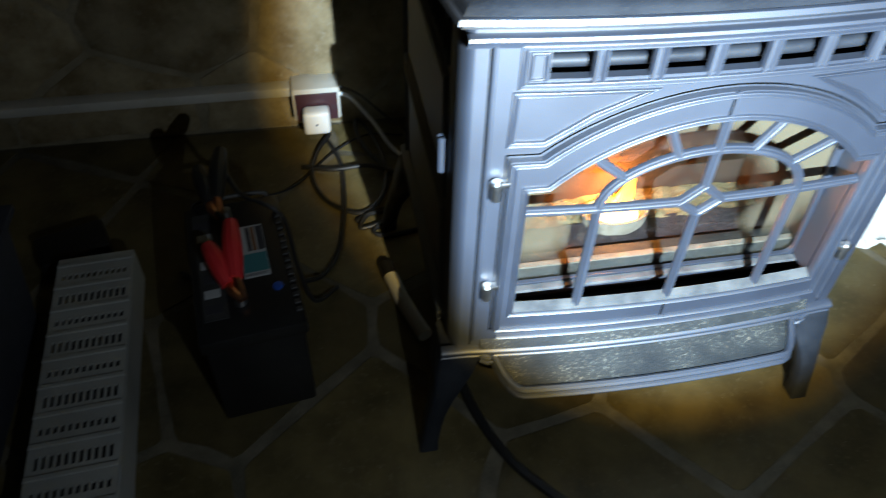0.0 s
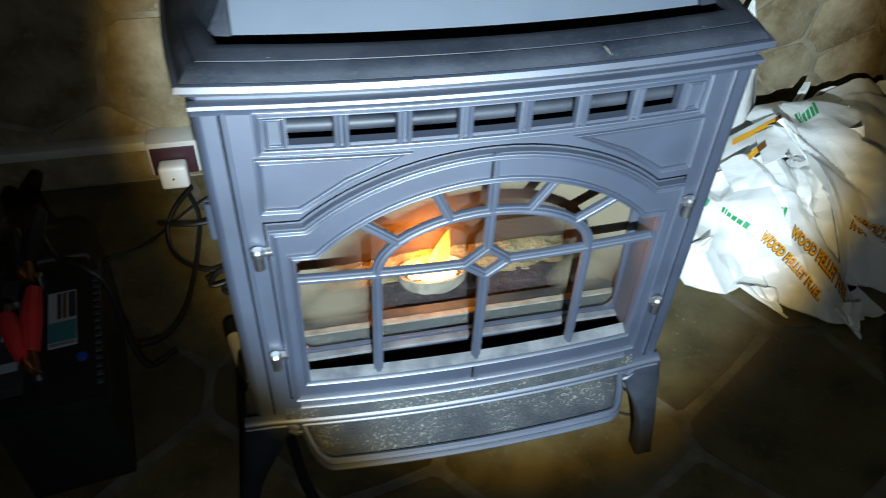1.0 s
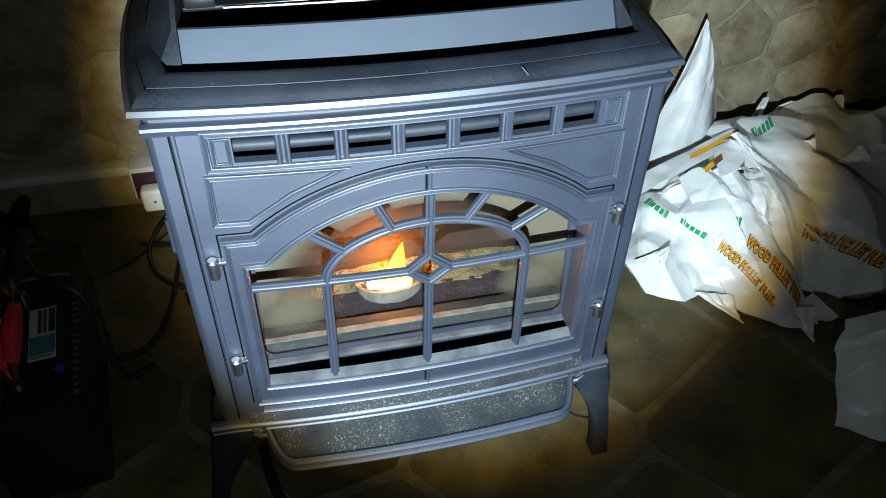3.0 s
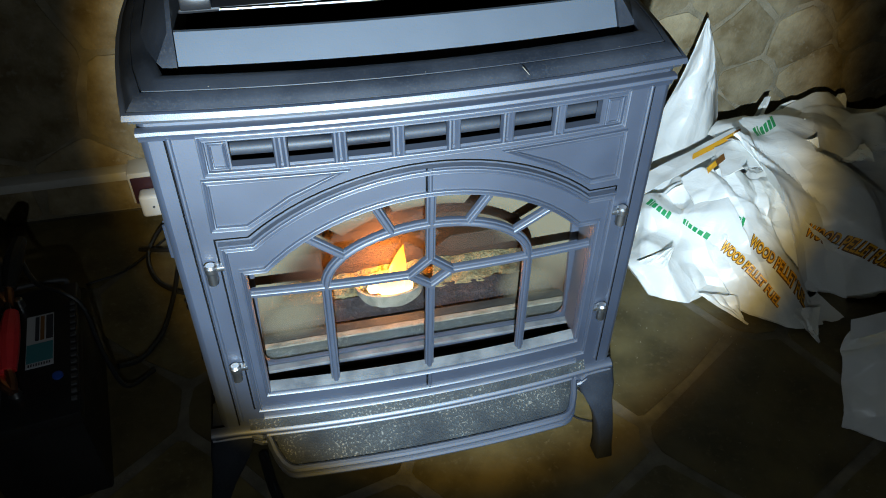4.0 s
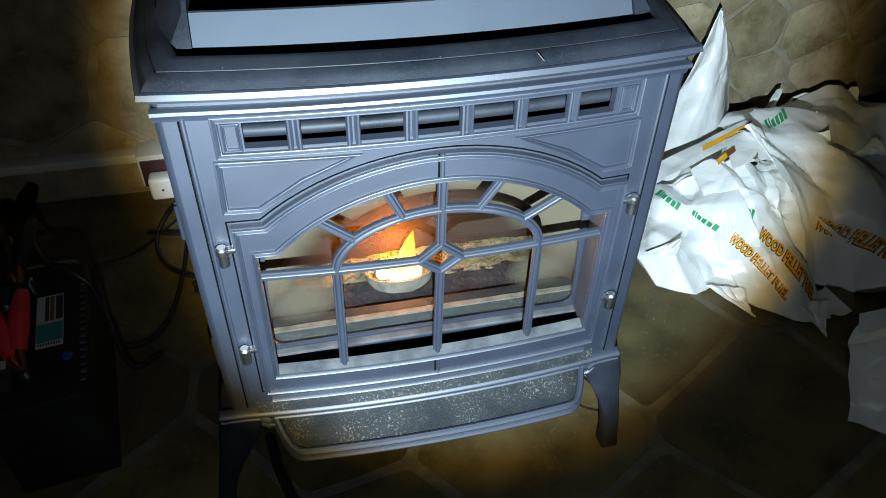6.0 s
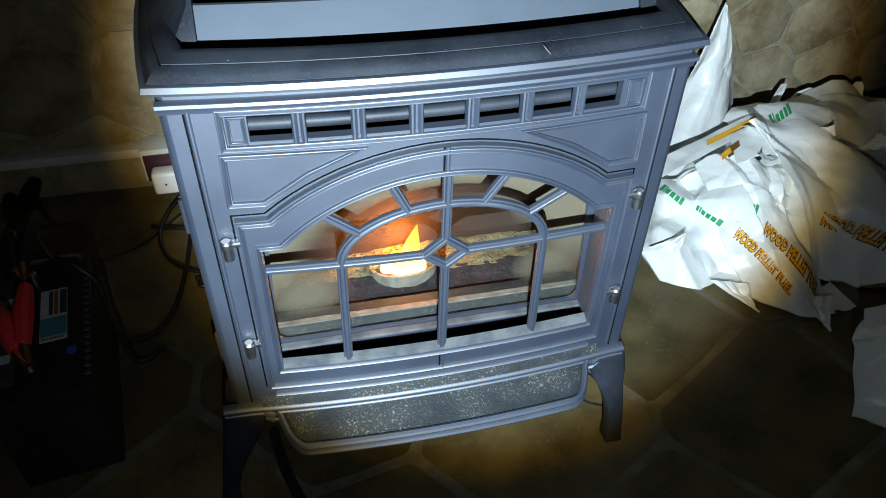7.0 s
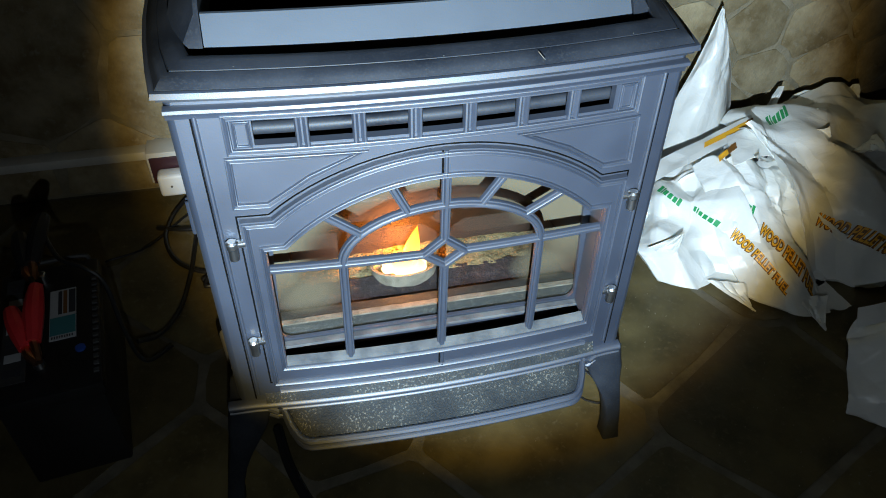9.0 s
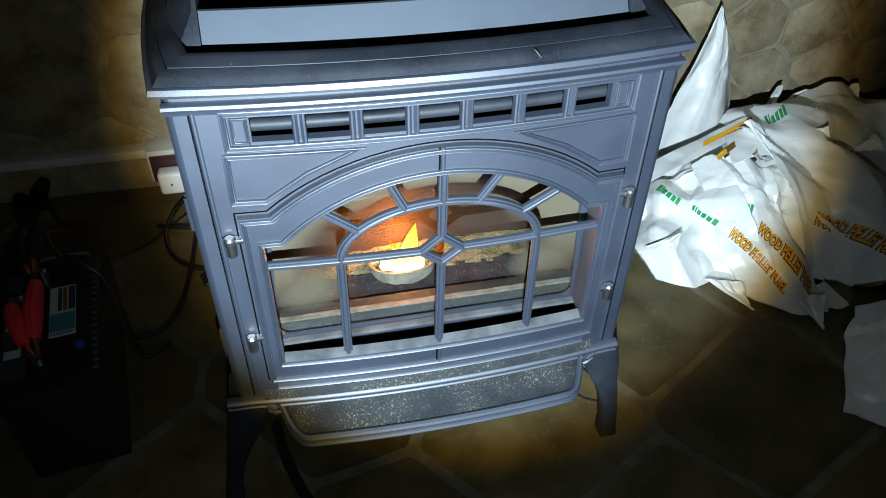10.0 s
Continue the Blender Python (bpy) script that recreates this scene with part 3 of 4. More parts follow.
def blob(b, cx, cy, z0, r, h, lean, n=14, m=9):
    loops = []
    for j in range(m + 1):
        t = j / m
        rr = r * (math.sin(math.pi * min(1, 0.28 + 0.72 * t)) ** 0.8 if t > 0.3 else 0.82 + 0.5 * t) * (1 - t * 0.3)
        rr = max(rr, 0.0006)
        loops.append([(cx + lean * t * t + rr * math.cos(a) * (1 + 0.2 * noise.noise((a, t * 3, cx * 50))), cy + rr * 0.6 * math.sin(a), z0 + h * t) for a in (2 * math.pi * k / n for k in range(n))])
    loft(b, loops, cap_first=True, cap_last=True)


for k, (cx, r, h, lean) in enumerate(((-0.092, 0.013, 0.022, -0.004), (-0.078, 0.019, 0.034, 0.004), (-0.058, 0.017, 0.024, -0.004), (-0.040, 0.022, 0.044, 0.006), (-0.018, 0.020, 0.036, -0.004),
                                      (0.002, 0.017, 0.030, 0.005), (0.018, 0.012, 0.020, 0.004), (-0.014, 0.016, 0.086, 0.014), (-0.062, 0.010, 0.052, -0.006))):
    blob(bm, POT[0] + (cx + 0.038) * 0.52, POT[1] + (0.002, 0.008, 0.012, -0.004, 0.010, -0.012, 0.004, 0.006, -0.006)[k], 0.354, r * 1.15, h * 1.1, lean)
part("flame", bm, FLAME, stove, "low yellow and orange flames")
bm = bmesh.new()
box(bm, (-0.068, 0.150, 0.345), (0.008, 0.182, 0.354), 0.003)
part("ember_bed", bm, EMBER, stove, "glowing pellet embers")

# body sides, corner posts, back
for s in (-1, 1):
    bm = bmesh.new()
    loft(bm, [[(s * HALF, 0.010, z), (s * 0.339, 0.012, z), (s * 0.344, 0.018, z), (s * 0.349, 0.040, z), (s * 0.350, 0.075, z), (s * 0.325, 0.075, z), (s * HALF, 0.03, z)] for z in (0.245, 0.822)], cap_first=True, cap_last=True)
    part("corner_post", bm, IRON, stove)
    bm = bmesh.new()
    box(bm, (min(s * 0.331, s * 0.346), 0.075, 0.245), (max(s * 0.331, s * 0.346), 0.56, 0.822))
    side = part("side_panel", bm, IRON, stove)

    def side_strip(pts, w, h, closed=False):
        b = bmesh.new()
        strip(b, pts, w, 0, h, closed)
        for v in b.verts:
            v.co = Vector((s * (0.346 - v.co.y), v.co.x, v.co.z))
        part("moulding", b, IRON, side)

    side_strip([(0.11, 0.50), (0.52, 0.50), (0.52, 0.70), (0.11, 0.70)], 0.012, 0.006, True)
    side_strip([(0.11, 0.27), (0.52, 0.27), (0.52, 0.47), (0.11, 0.47)], 0.012, 0.006, True)
    side_strip([(0.10, 0.79), (0.53, 0.79), (0.53, 0.73), (0.10, 0.73)], 0.008, 0.005, True)
    for k in range(14):
        side_strip([(0.125 + 0.029 * k, 0.74), (0.125 + 0.029 * k, 0.78)], 0.010, 0.007)
    side_strip([(0.08, 0.245), (0.56, 0.245)], 0.03, 0.012)
    side_strip([(0.09, 0.62), (0.09, 0.56)], 0.016, 0.016)
bm = bmesh.new()
box(bm, (-0.331, 0.545, 0.245), (0.331, 0.56, 0.822))
part("back_panel", bm, IRON, stove)
bm = bmesh.new()
box(bm, (-0.345, 0.03, 0.235), (0.345, 0.56, 0.247))
part("base_plate", bm, IRON, stove)


# top plate
def top_outline(e, z, n=24):
    def edge_u(y):
        return 0.357 - 0.88 * e + 0.027 * math.sin(math.pi * min(1.0, max(0.0, y / 0.6)))
    yb = 0.60 - e
    pts = []
    for k in range(n + 1):
        q = -1 + 2 * k / n
        pts.append(((0.357 - 0.88 * e) * q, 0.006 + e - 0.026 * (1 - q * q), z))
    for k in range(1, 9):
        y = 0.006 + e + (yb - 0.006 - e) * k / 8
        pts.append((edge_u(y), y, z))
    for k in range(1, n):
        pts.append((edge_u(yb) * (1 - 2 * k / n), yb, z))
    for k in range(8, 0, -1):
        y = 0.006 + e + (yb - 0.006 - e) * k / 8
        pts.append((-edge_u(y), y, z))
    return pts


bm = bmesh.new()
loft(bm, [top_outline(e, z) for e, z in ((0.03, 0.8225), (0.006, 0.8225), (0.0075, 0.830), (0.008, 0.8375), (0.010, 0.8395), (0.013, 0.843), (0.019, 0.848), (0.027, 0.8500),
                                         (0.0276, 0.8478), (0.0286, 0.8478), (0.0292, 0.8505), (0.044, 0.8560), (0.052, 0.8565), (0.056, 0.8550), (0.058, 0.82), (0.03, 0.8225))])
part("top_plate", bm, IRON_DUST_SHADE, stove, "dusty dark cast iron top with stepped rim")
bm = bmesh.new()
nose = [(0.0080, 0.8268), (0.0022, 0.8276), (0.0, 0.8292), (0.0004, 0.8304), (0.0018, 0.8362), (0.0038, 0.8370), (0.0066, 0.8372)]
loft(bm, [top_outline(e, z) for e, z in (*nose, (0.0085, 0.8355), (0.0085, 0.8268), nose[0])])
part("plate_nose", bm, IRON, stove, "rounded rim of the top")
bm = bmesh.new()
box(bm, (-0.325, 0.07, 0.800), (0.325, 0.53, 0.818))
part("top_well", bm, GAP_BLACK, stove)
# raised hopper housing: sloping front, cheeks that splay outwards, dark lid with a bright front trim
bm = bmesh.new()
loft(bm, [[(u, 0.082 + bow(u), 0.836), (u, 0.116 + bow(u), 0.882), (u, 0.122 + bow(u), 0.882), (u, 0.122 + bow(u), 0.836)] for u in [-0.292 + 0.584 * k / 12 for k in range(13)]], cap_first=True, cap_last=True)
part("hopper_front", bm, PANEL, stove, "pale grey sloping panel", 20)
for s in (-1, 1):
    bm = bmesh.new()
    inner = [(0.080, 0.834), (0.116, 0.884), (0.17, 0.915), (0.50, 0.930), (0.50, 0.82), (0.090, 0.82)]
    outer = [(0.316, 0.080, 0.832), (0.322, 0.096, 0.846), (0.338, 0.17, 0.864), (0.338, 0.50, 0.872), (0.338, 0.50, 0.82), (0.316, 0.080, 0.82)]
    loft(bm, [*([(s * u, y, z) for y, z in inner] for u in (0.293, 0.299)), [(s * u, y, z) for u, y, z in outer]], cap_first=True, cap_last=True)
    part("hopper_cheek", bm, IRON_DUST_SHADE, stove)
bm = bmesh.new()
box(bm, (-0.288, 0.176, 0.881), (0.288, 0.50, 0.888), 0.003)
part("hopper_lid", bm, BLACK, stove, "glossy black hopper lid")
bm = bmesh.new()
tube(bm, [(u, 0.174 - 0.010 * (1 - (u / 0.27) ** 2), 0.886) for u in [-0.235 + 0.5 * k / 20 for k in range(21)]], 0.0018, 8)
part("lid_trim", bm, STEEL, stove, "thin bright trim")
bm = bmesh.new()
box(bm, (-0.284, 0.170, 0.887), (-0.244, 0.196, 0.906), 0.003)
part("lid_lug", bm, BLACK, stove)

# base moulding, ash lip, legs
bm = bmesh.new()
strip(bm, [(-0.364, 0.237), (0.346, 0.237)], 0.017, -0.004, 0.016, profile=BEAD)
face_part("base_moulding", bm, IRON, stove)
for ua, ub in ((-0.364, -0.285), (-0.281, 0.268), (0.272, 0.346)):
    bm = bmesh.new()
    strip(bm, [(ua, 0.2245), (ub, 0.2245)], 0.009, -0.004, 0.013, profile=BEAD)
    face_part("base_bead", bm, IRON, stove)
bm = bmesh.new()
strip(bm, [(-0.300, 0.2545), (0.290, 0.2545)], 0.016, -0.001, 0.011, profile=((-1, 0), (-1, 1), (1, 0.1), (1, 0)))
face_part("base_slope", bm, IRON_ASHY, stove, "ash-speckled sloping strip")


def lip_front(u):
    q = abs(u) / 0.274
    return bow(u) - 0.058 * (1 - max(0.0, (q - 0.84) / 0.16) ** 2.4) - 0.004


bm = bmesh.new()
US = [-0.274 + 0.548 * k / 56 for k in range(57)]
loft(bm, [[(u, bow(u) + 0.004, 0.222), (u, bow(u) * 0.5 + lip_front(u) * 0.5, 0.206), (u, lip_front(u), 0.197), (u, lip_front(u) + 0.003, 0.183), (u, bow(u) + 0.006, 0.19)] for u in US], cap_first=True, cap_last=True)
part("ash_lip", bm, IRON_ASHY, stove, "ash-speckled shelf below the door")


def lip_path(out, z):
    pts = [(-0.298, bow(0.298) - 0.006, 0.228 + z), (-0.284, bow(0.28) - 0.010, 0.224 + z)]
    pts += [(u, lip_front(u) - out, 0.199 + z + 0.02 * max(0.0, (abs(u) / 0.274 - 0.9) / 0.1) ** 2) for u in US]
    return pts + [(0.284, bow(0.28) - 0.010, 0.224 + z), (0.298, bow(0.298) - 0.006, 0.228 + z)]


for name, out, z, r in (("lip_rim", 0.0, 0.0, 0.0065), ("lip_bead", 0.0035, -0.013, 0.0055)):
    bm = bmesh.new()
    tube(bm, lip_path(out, z), r, 8)
    part(name, bm, IRON, stove)
# legs take the darker iron, which paints in their shade below the beam
for s in (-1, 1):
    for back in (0, 1):
        bm = bmesh.new()
        loops = []
        for z, u0, u1, y0, dep in ((0.236, 0.280, 0.352, 0.004, 0.075), (0.215, 0.284, 0.355, 0.001, 0.075), (0.185, 0.291, 0.359, -0.006, 0.070), (0.155, 0.306, 0.357, -0.013, 0.055), (0.125, 0.321, 0.360, -0.019, 0.044),
                                   (0.095, 0.331, 0.363, -0.024, 0.036), (0.065, 0.336, 0.366, -0.028, 0.031), (0.030, 0.338, 0.368, -0.032, 0.029), (0.0, 0.336, 0.371, -0.038, 0.035)):
            hu, hy, cu, cy = (u1 - u0) / 2, dep / 2, s * (u0 + u1) / 2, y0 + dep / 2
            cy = 0.56 - cy if back else cy
            cu -= (0.010 + 0.026 * (1 - z / 0.236)) if s < 0 else 0.0
            loops.append([(cu + hu * dx, cy + hy * dy, z) for dx, dy in ((-1, -0.85), (-0.85, -1), (0.85, -1), (1, -0.85), (1, 0.85), (0.85, 1), (-0.85, 1), (-1, 0.85))])
        loft(bm, loops, cap_first=True, cap_last=True)
        part("leg", bm, IRON_DUST_SHADE, stove, "", 60)


# ---------- bags ----------
def bag_point(net, s, t):
    def cr(a, b, c, d, u):
        return 0.5 * (2 * b + (c - a) * u + (2 * a - 5 * b + 4 * c - d) * u * u + (3 * b - a - 3 * c + d) * u ** 3)

    def along(ps, u):
        m = len(ps) - 1
        u = min(max(u, 0.0), 1.0) * m
        i = min(int(u), m - 1)
        a = ps[i - 1] if i > 0 else 2 * ps[0] - ps[1]
        d = ps[i + 2] if i + 2 <= m else 2 * ps[m] - ps[m - 1]
        return cr(a, ps[i], ps[i + 1], d, u - i)

    return along([along([Vector(p) for p in row], s) for row in net], t)


class Bag:
    """A slack, crumpled polythene sack laid over a net of corners."""

    def __init__(self, net, seed, crumple=0.014):
        self.net, self.crumple = net, crumple
        rng = random.Random(seed)
        # creases: straight fold lines of limited reach across the sheet
        self.folds = []
        for k in range(26):
            a = rng.uniform(0, math.pi)
            self.folds.append((Vector((math.cos(a), math.sin(a))), Vector((rng.uniform(-0.1, 1.1), rng.uniform(-0.1, 1.1))), rng.choice((-1, 1)) * rng.uniform(0.5, 1.2), rng.uniform(0.10, 0.34)))
        self.seed = seed * 7.3

    def relief(self, s, t):
        w = Vector((noise.noise((s * 4, t * 4, self.seed)), noise.noise((s * 4, t * 4, self.seed + 3)))) * 0.035
        p = Vector((s, t)) + w
        v = 0.0
        for d, c, amp, reach in self.folds:
            q = p - c
            across, along = abs(q.dot(d)), abs(q.x * d.y - q.y * d.x)
            v += amp * max(0.0, 1 - across / reach) * max(0.0, 1 - along / (reach * 2.6)) * (0.4 + reach * 3)
        return v * 1.35 + 0.12 * noise.noise((s * 3.1, t * 3.1, self.seed + 5))

    def at(self, s, t, lift=0.0):
        e = 0.02
        a, b = bag_point(self.net, s + e, t) - bag_point(self.net, s - e, t), bag_point(self.net, s, t + e) - bag_point(self.net, s, t - e)
        n = b.cross(a)
        n = n.normalized() if n.length > 1e-9 else Vector((0, 0, 1))
        if n.z < 0 and abs(n.z) > 0.2:
            n = -n
        p = bag_point(self.net, s, t) + n * (self.relief(s, t) * self.crumple * 2 + lift)
        p.z = max(p.z, 0.008 + lift)
        p.y = min(p.y, WALL_Y - 0.012)
        return p, n

    def mesh(self, n=76):
        bm = bmesh.new()
        rng = random.Random(self.seed)
        top, low = [], []
        for j in range(n + 1):
            ra, rb = [], []
            for i in range(n + 1):
                s, t = i / n, j / n
                edge = min(s, 1 - s, t, 1 - t)
                s2, t2 = s, t
                if edge < 1e-6:
                    k = 0.02 * noise.noise((s * 14, t * 14, self.seed + 20))
                    s2, t2 = s + k, t + k
                p, nn = self.at(s2, t2)
                ra.append(bm.verts.new(p))
                th = min(0.05, edge * 0.5)
                q = p - Vector((0, 0, 1)) * th + Vector((0, th * 0.4, 0))
                q.z, q.y = max(q.z, 0.002), min(q.y, WALL_Y - 0.006)
                rb.append(ra[-1] if edge < 1e-6 else bm.verts.new(q))
            top.append(ra)
            low.append(rb)
        for j in range(n):
            for i in range(n):
                bm.faces.new((top[j][i], top[j + 1][i], top[j + 1][i + 1], top[j][i + 1]))
                f = [low[j][i], low[j][i + 1], low[j + 1][i + 1], low[j + 1][i]]
                if len({v.index for v in f} | {id(v) for v in f}) >= 4:
                    try:
                        bm.faces.new(f)
                    except ValueError:
                        pass
        return bm


def lettering(words, size, swell=0.0):
    """Flat letters as a triangle mesh at the origin."""
    cu = bpy.data.curves.new("letters", "FONT")
    cu.body, cu.size, cu.offset, cu.fill_mode, cu.resolution_u = words, size, swell, "FRONT", 3
    ob = new("letters", cu)
    me = bpy.data.meshes.new_from_object(ob.evaluated_get(bpy.context.evaluated_depsgraph_get()))
    bpy.data.objects.remove(ob)
    bpy.data.curves.remove(cu)
    b = bmesh.new()
    b.from_mesh(me)
    bpy.data.meshes.remove(me)
    bmesh.ops.triangulate(b, faces=b.faces[:])
    for _ in range(2):
        long = [e for e in b.edges if e.calc_length() > size * 0.3]
        if long:
            bmesh.ops.subdivide_edges(b, edges=long, cuts=1)
            bmesh.ops.triangulate(b, faces=b.faces[:])
    return b


def print_on(bag, parent, name, b, s0, t0, ds, dt, us, ut, mat, lift, label=""):
    """Lays flat work on a bag: its x runs along (ds, dt) and its y along (us, ut), per metre."""
    for v in b.verts:
        x, y = v.co.x, v.co.y
        v.co = bag.at(s0 + x * ds + y * us, t0 + x * dt + y * ut, lift)[0]
    return part(name, b, mat, parent, label, 0, recalc=False)


def bars(lengths, size):
    """Plain bars in place of a brand or of print too small to read."""
    b = bmesh.new()
    x = 0.0
    for ln in lengths:
        k = max(1, int(ln / 0.008))
        for i in range(k):
            xa, xb = x + ln * i / k, x + ln * (i + 1) / k
            for j in range(3):
                ya, yb = size * j / 3, size * (j + 1) / 3
                b.faces.new([b.verts.new((px, py, 0)) for px, py in ((xa, ya), (xb, ya), (xb, yb), (xa, yb))])
        x += ln + size * 0.35
    return b


def print_line(bag, parent, name, b, start, end, up, mat, lift):
    """Prints flat work on a bag so that it runs from start to end, in the bag's own (s, t)."""
    xs, ys = [v.co.x for v in b.verts], [v.co.y for v in b.verts]
    w, h = max(xs), max(ys)
    return print_on(bag, parent, name, b, start[0], start[1], (end[0] - start[0]) / w, (end[1] - start[1]) / w, up[0] / h, up[1] / h, mat, lift)


def make_bag(label, net, seed, crumple=0.014):
    ob = thing("pellet_bag", label, "bag", group="empty pellet bags")
    bag = Bag(net, seed, crumple)
    part("sack", bag.mesh(), POLY, ob, "", 18)
    return bag, ob


leaning, ob_lean = make_bag("white plastic pellet bag standing pointed against the stone wall", [
    [(1.058, 0.900, 0.466), (1.063, 0.897, 0.471), (1.070, 0.897, 0.468), (1.078, 0.900, 0.460)],
    [(1.02, 0.89, 0.32), (1.06, 0.86, 0.335), (1.11, 0.86, 0.32), (1.15, 0.90, 0.29)],
    [(0.95, 0.85, 0.18), (1.00, 0.81, 0.21), (1.09, 0.80, 0.19), (1.19, 0.88, 0.16)],
    [(0.83, 0.76, 0.03), (0.92, 0.70, 0.07), (1.06, 0.70, 0.07), (1.19, 0.82, 0.04)]], 3, 0.0045)
strap, ob_strap = make_bag("white plastic pellet bag folded flat, yellow print", [
    [(0.80, 0.74, 0.06), (0.95, 0.80, 0.10), (1.10, 0.89, 0.10), (1.25, 0.94, 0.08)],
    [(0.78, 0.67, 0.11), (0.93, 0.71, 0.15), (1.08, 0.79, 0.15), (1.23, 0.86, 0.13)],
    [(0.75, 0.60, 0.11), (0.90, 0.63, 0.17), (1.05, 0.69, 0.18), (1.20, 0.76, 0.16)],
    [(0.72, 0.54, 0.04), (0.87, 0.55, 0.10), (1.02, 0.60, 0.13), (1.18, 0.68, 0.09)]], 5, 0.010)
under, ob_under = make_bag("crumpled white pellet bag with green marks, lying by the stove", [
    [(0.68, 0.66, 0.07), (0.76, 0.64, 0.13), (0.86, 0.62, 0.18), (0.99, 0.62, 0.20)],
    [(0.68, 0.54, 0.07), (0.76, 0.52, 0.12), (0.85, 0.49, 0.17), (0.97, 0.47, 0.18)],
    [(0.70, 0.44, 0.05), (0.77, 0.41, 0.08), (0.85, 0.38, 0.10), (0.98, 0.35, 0.10)],
    [(0.73, 0.37, 0.010), (0.79, 0.33, 0.010), (0.87, 0.30, 0.010), (0.98, 0.26, 0.010)]], 11, 0.014)
main, ob_main = make_bag("crumpled white plastic pellet bag with orange lettering, lying on the heap", [
    [(0.91, 0.63, 0.165), (1.00, 0.61, 0.20), (1.08, 0.61, 0.20), (1.17, 0.63, 0.17)],
    [(0.885, 0.51, 0.175), (0.98, 0.48, 0.215), (1.08, 0.46, 0.21), (1.18, 0.48, 0.16)],
    [(0.885, 0.39, 0.09), (0.98, 0.35, 0.13), (1.09, 0.33, 0.13), (1.17, 0.34, 0.09)],
    [(0.915, 0.27, 0.010), (1.00, 0.19, 0.012), (1.09, 0.17, 0.012), (1.16, 0.18, 0.010)]], 12, 0.013)
side_bag, ob_side = make_bag("crumpled white plastic pellet bag with orange lettering, slumped on the heap", [
    [(1.10, 0.80, 0.10), (1.28, 0.86, 0.11), (1.46, 0.89, 0.10), (1.68, 0.90, 0.07)],
    [(1.08, 0.62, 0.17), (1.24, 0.64, 0.175), (1.42, 0.66, 0.16), (1.64, 0.66, 0.10)],
    [(1.08, 0.42, 0.15), (1.22, 0.40, 0.17), (1.38, 0.40, 0.15), (1.60, 0.42, 0.09)],
    [(1.11, 0.25, 0.010), (1.22, 0.23, 0.02), (1.38, 0.23, 0.02), (1.58, 0.25, 0.010)]], 17, 0.026)
front_bag, ob_front = make_bag("white plastic pellet bag standing apart on the floor", [
    [(1.00, 0.04, 0.155), (1.09, 0.05, 0.168), (1.20, 0.05, 0.17), (1.34, 0.04, 0.15)],
    [(0.972, 0.00, 0.125), (1.07, -0.02, 0.148), (1.19, -0.03, 0.152), (1.34, 0.00, 0.13)],
    [(0.95, -0.05, 0.07), (1.05, -0.09, 0.09), (1.18, -0.11, 0.10), (1.34, -0.06, 0.08)],
    [(0.945, -0.085, 0.010), (1.03, -0.15, 0.010), (1.18, -0.17, 0.010), (1.34, -0.12, 0.010)]], 23, 0.008)


for bag, ob, line in ((main, ob_main, ((0.317, 0.633), (0.583, 0.917), (0.083, -0.05))), (main, ob_main, ((0.083, 0.633), (0.333, 0.917), (0.067, -0.033))), (side_bag, ob_side, ((0.083, 0.75), (0.483, 0.9), (0.05, -0.033)))):
    for swell, mat, lift in ((0.0036, BROWN, 0.0022), (0.0006, AMBER, 0.0034)):
        print_line(bag, ob, "lettering", lettering("WOOD PELLET FUEL", 0.034, swell), *line, mat, lift)
for bag, ob, line in ((main, ob_main, ((0.167, 0.45), (0.3, 0.55), (0.05, -0.05))), (under, ob_under, ((0.433, 0.133), (0.517, 0.3), (0.067, -0.05))), (under, ob_under, ((0.65, 0.35), (0.8, 0.533), (0.033, -0.033))), (side_bag, ob_side, ((0.133, 0.3), (0.267, 0.283), (0.034, -0.067)))):
    (s0, t0), (s1, t1), up = line
    for f0, f1, tall in ((0.0, 0.14, 1.0), (0.19, 0.25, 0.95), (0.30, 0.45, 0.7), (0.50, 0.64, 0.7), (0.69, 0.83, 0.7), (0.87, 1.0, 0.95)):
        print_line(bag, ob, "print_bar", bars([0.010], 0.016), (s0 + (s1 - s0) * f0, t0 + (t1 - t0) * f0), (s0 + (s1 - s0) * f1, t0 + (t1 - t0) * f1), (up[0] * tall, up[1] * tall), GREEN, 0.003)


def flap(parent, a, b, tip, curl, seed):
    """A loose corner of film standing up from a bag: base a to b, running to a tip."""
    a, b, tip = Vector(a), Vector(b), Vector(tip)
    n = (b - a).cross(tip - a).normalized()
    bm = bmesh.new()
    m = 10
    rows = []
    for j in range(m + 1):
        v = j / m
        lo, hi = a.lerp(tip, v), b.lerp(tip, v * 0.96)
        mid = [lo.lerp(hi, i / m) + n * (curl * math.sin(math.pi * v * 0.6) * (0.5 + i / m) + 0.010 * noise.noise((i * 0.45, j * 0.4, seed)) + 0.006 * abs(math.sin(i * 0.9 + seed))) for i in range(m + 1)]
        rows.append(mid)
    loops = [[*row, *[p - n * 0.0012 for p in reversed(row)]] for row in rows]
    loft(bm, loops, cap_first=True, cap_last=True)
    part("flap", bm, POLY, parent, "", 20)


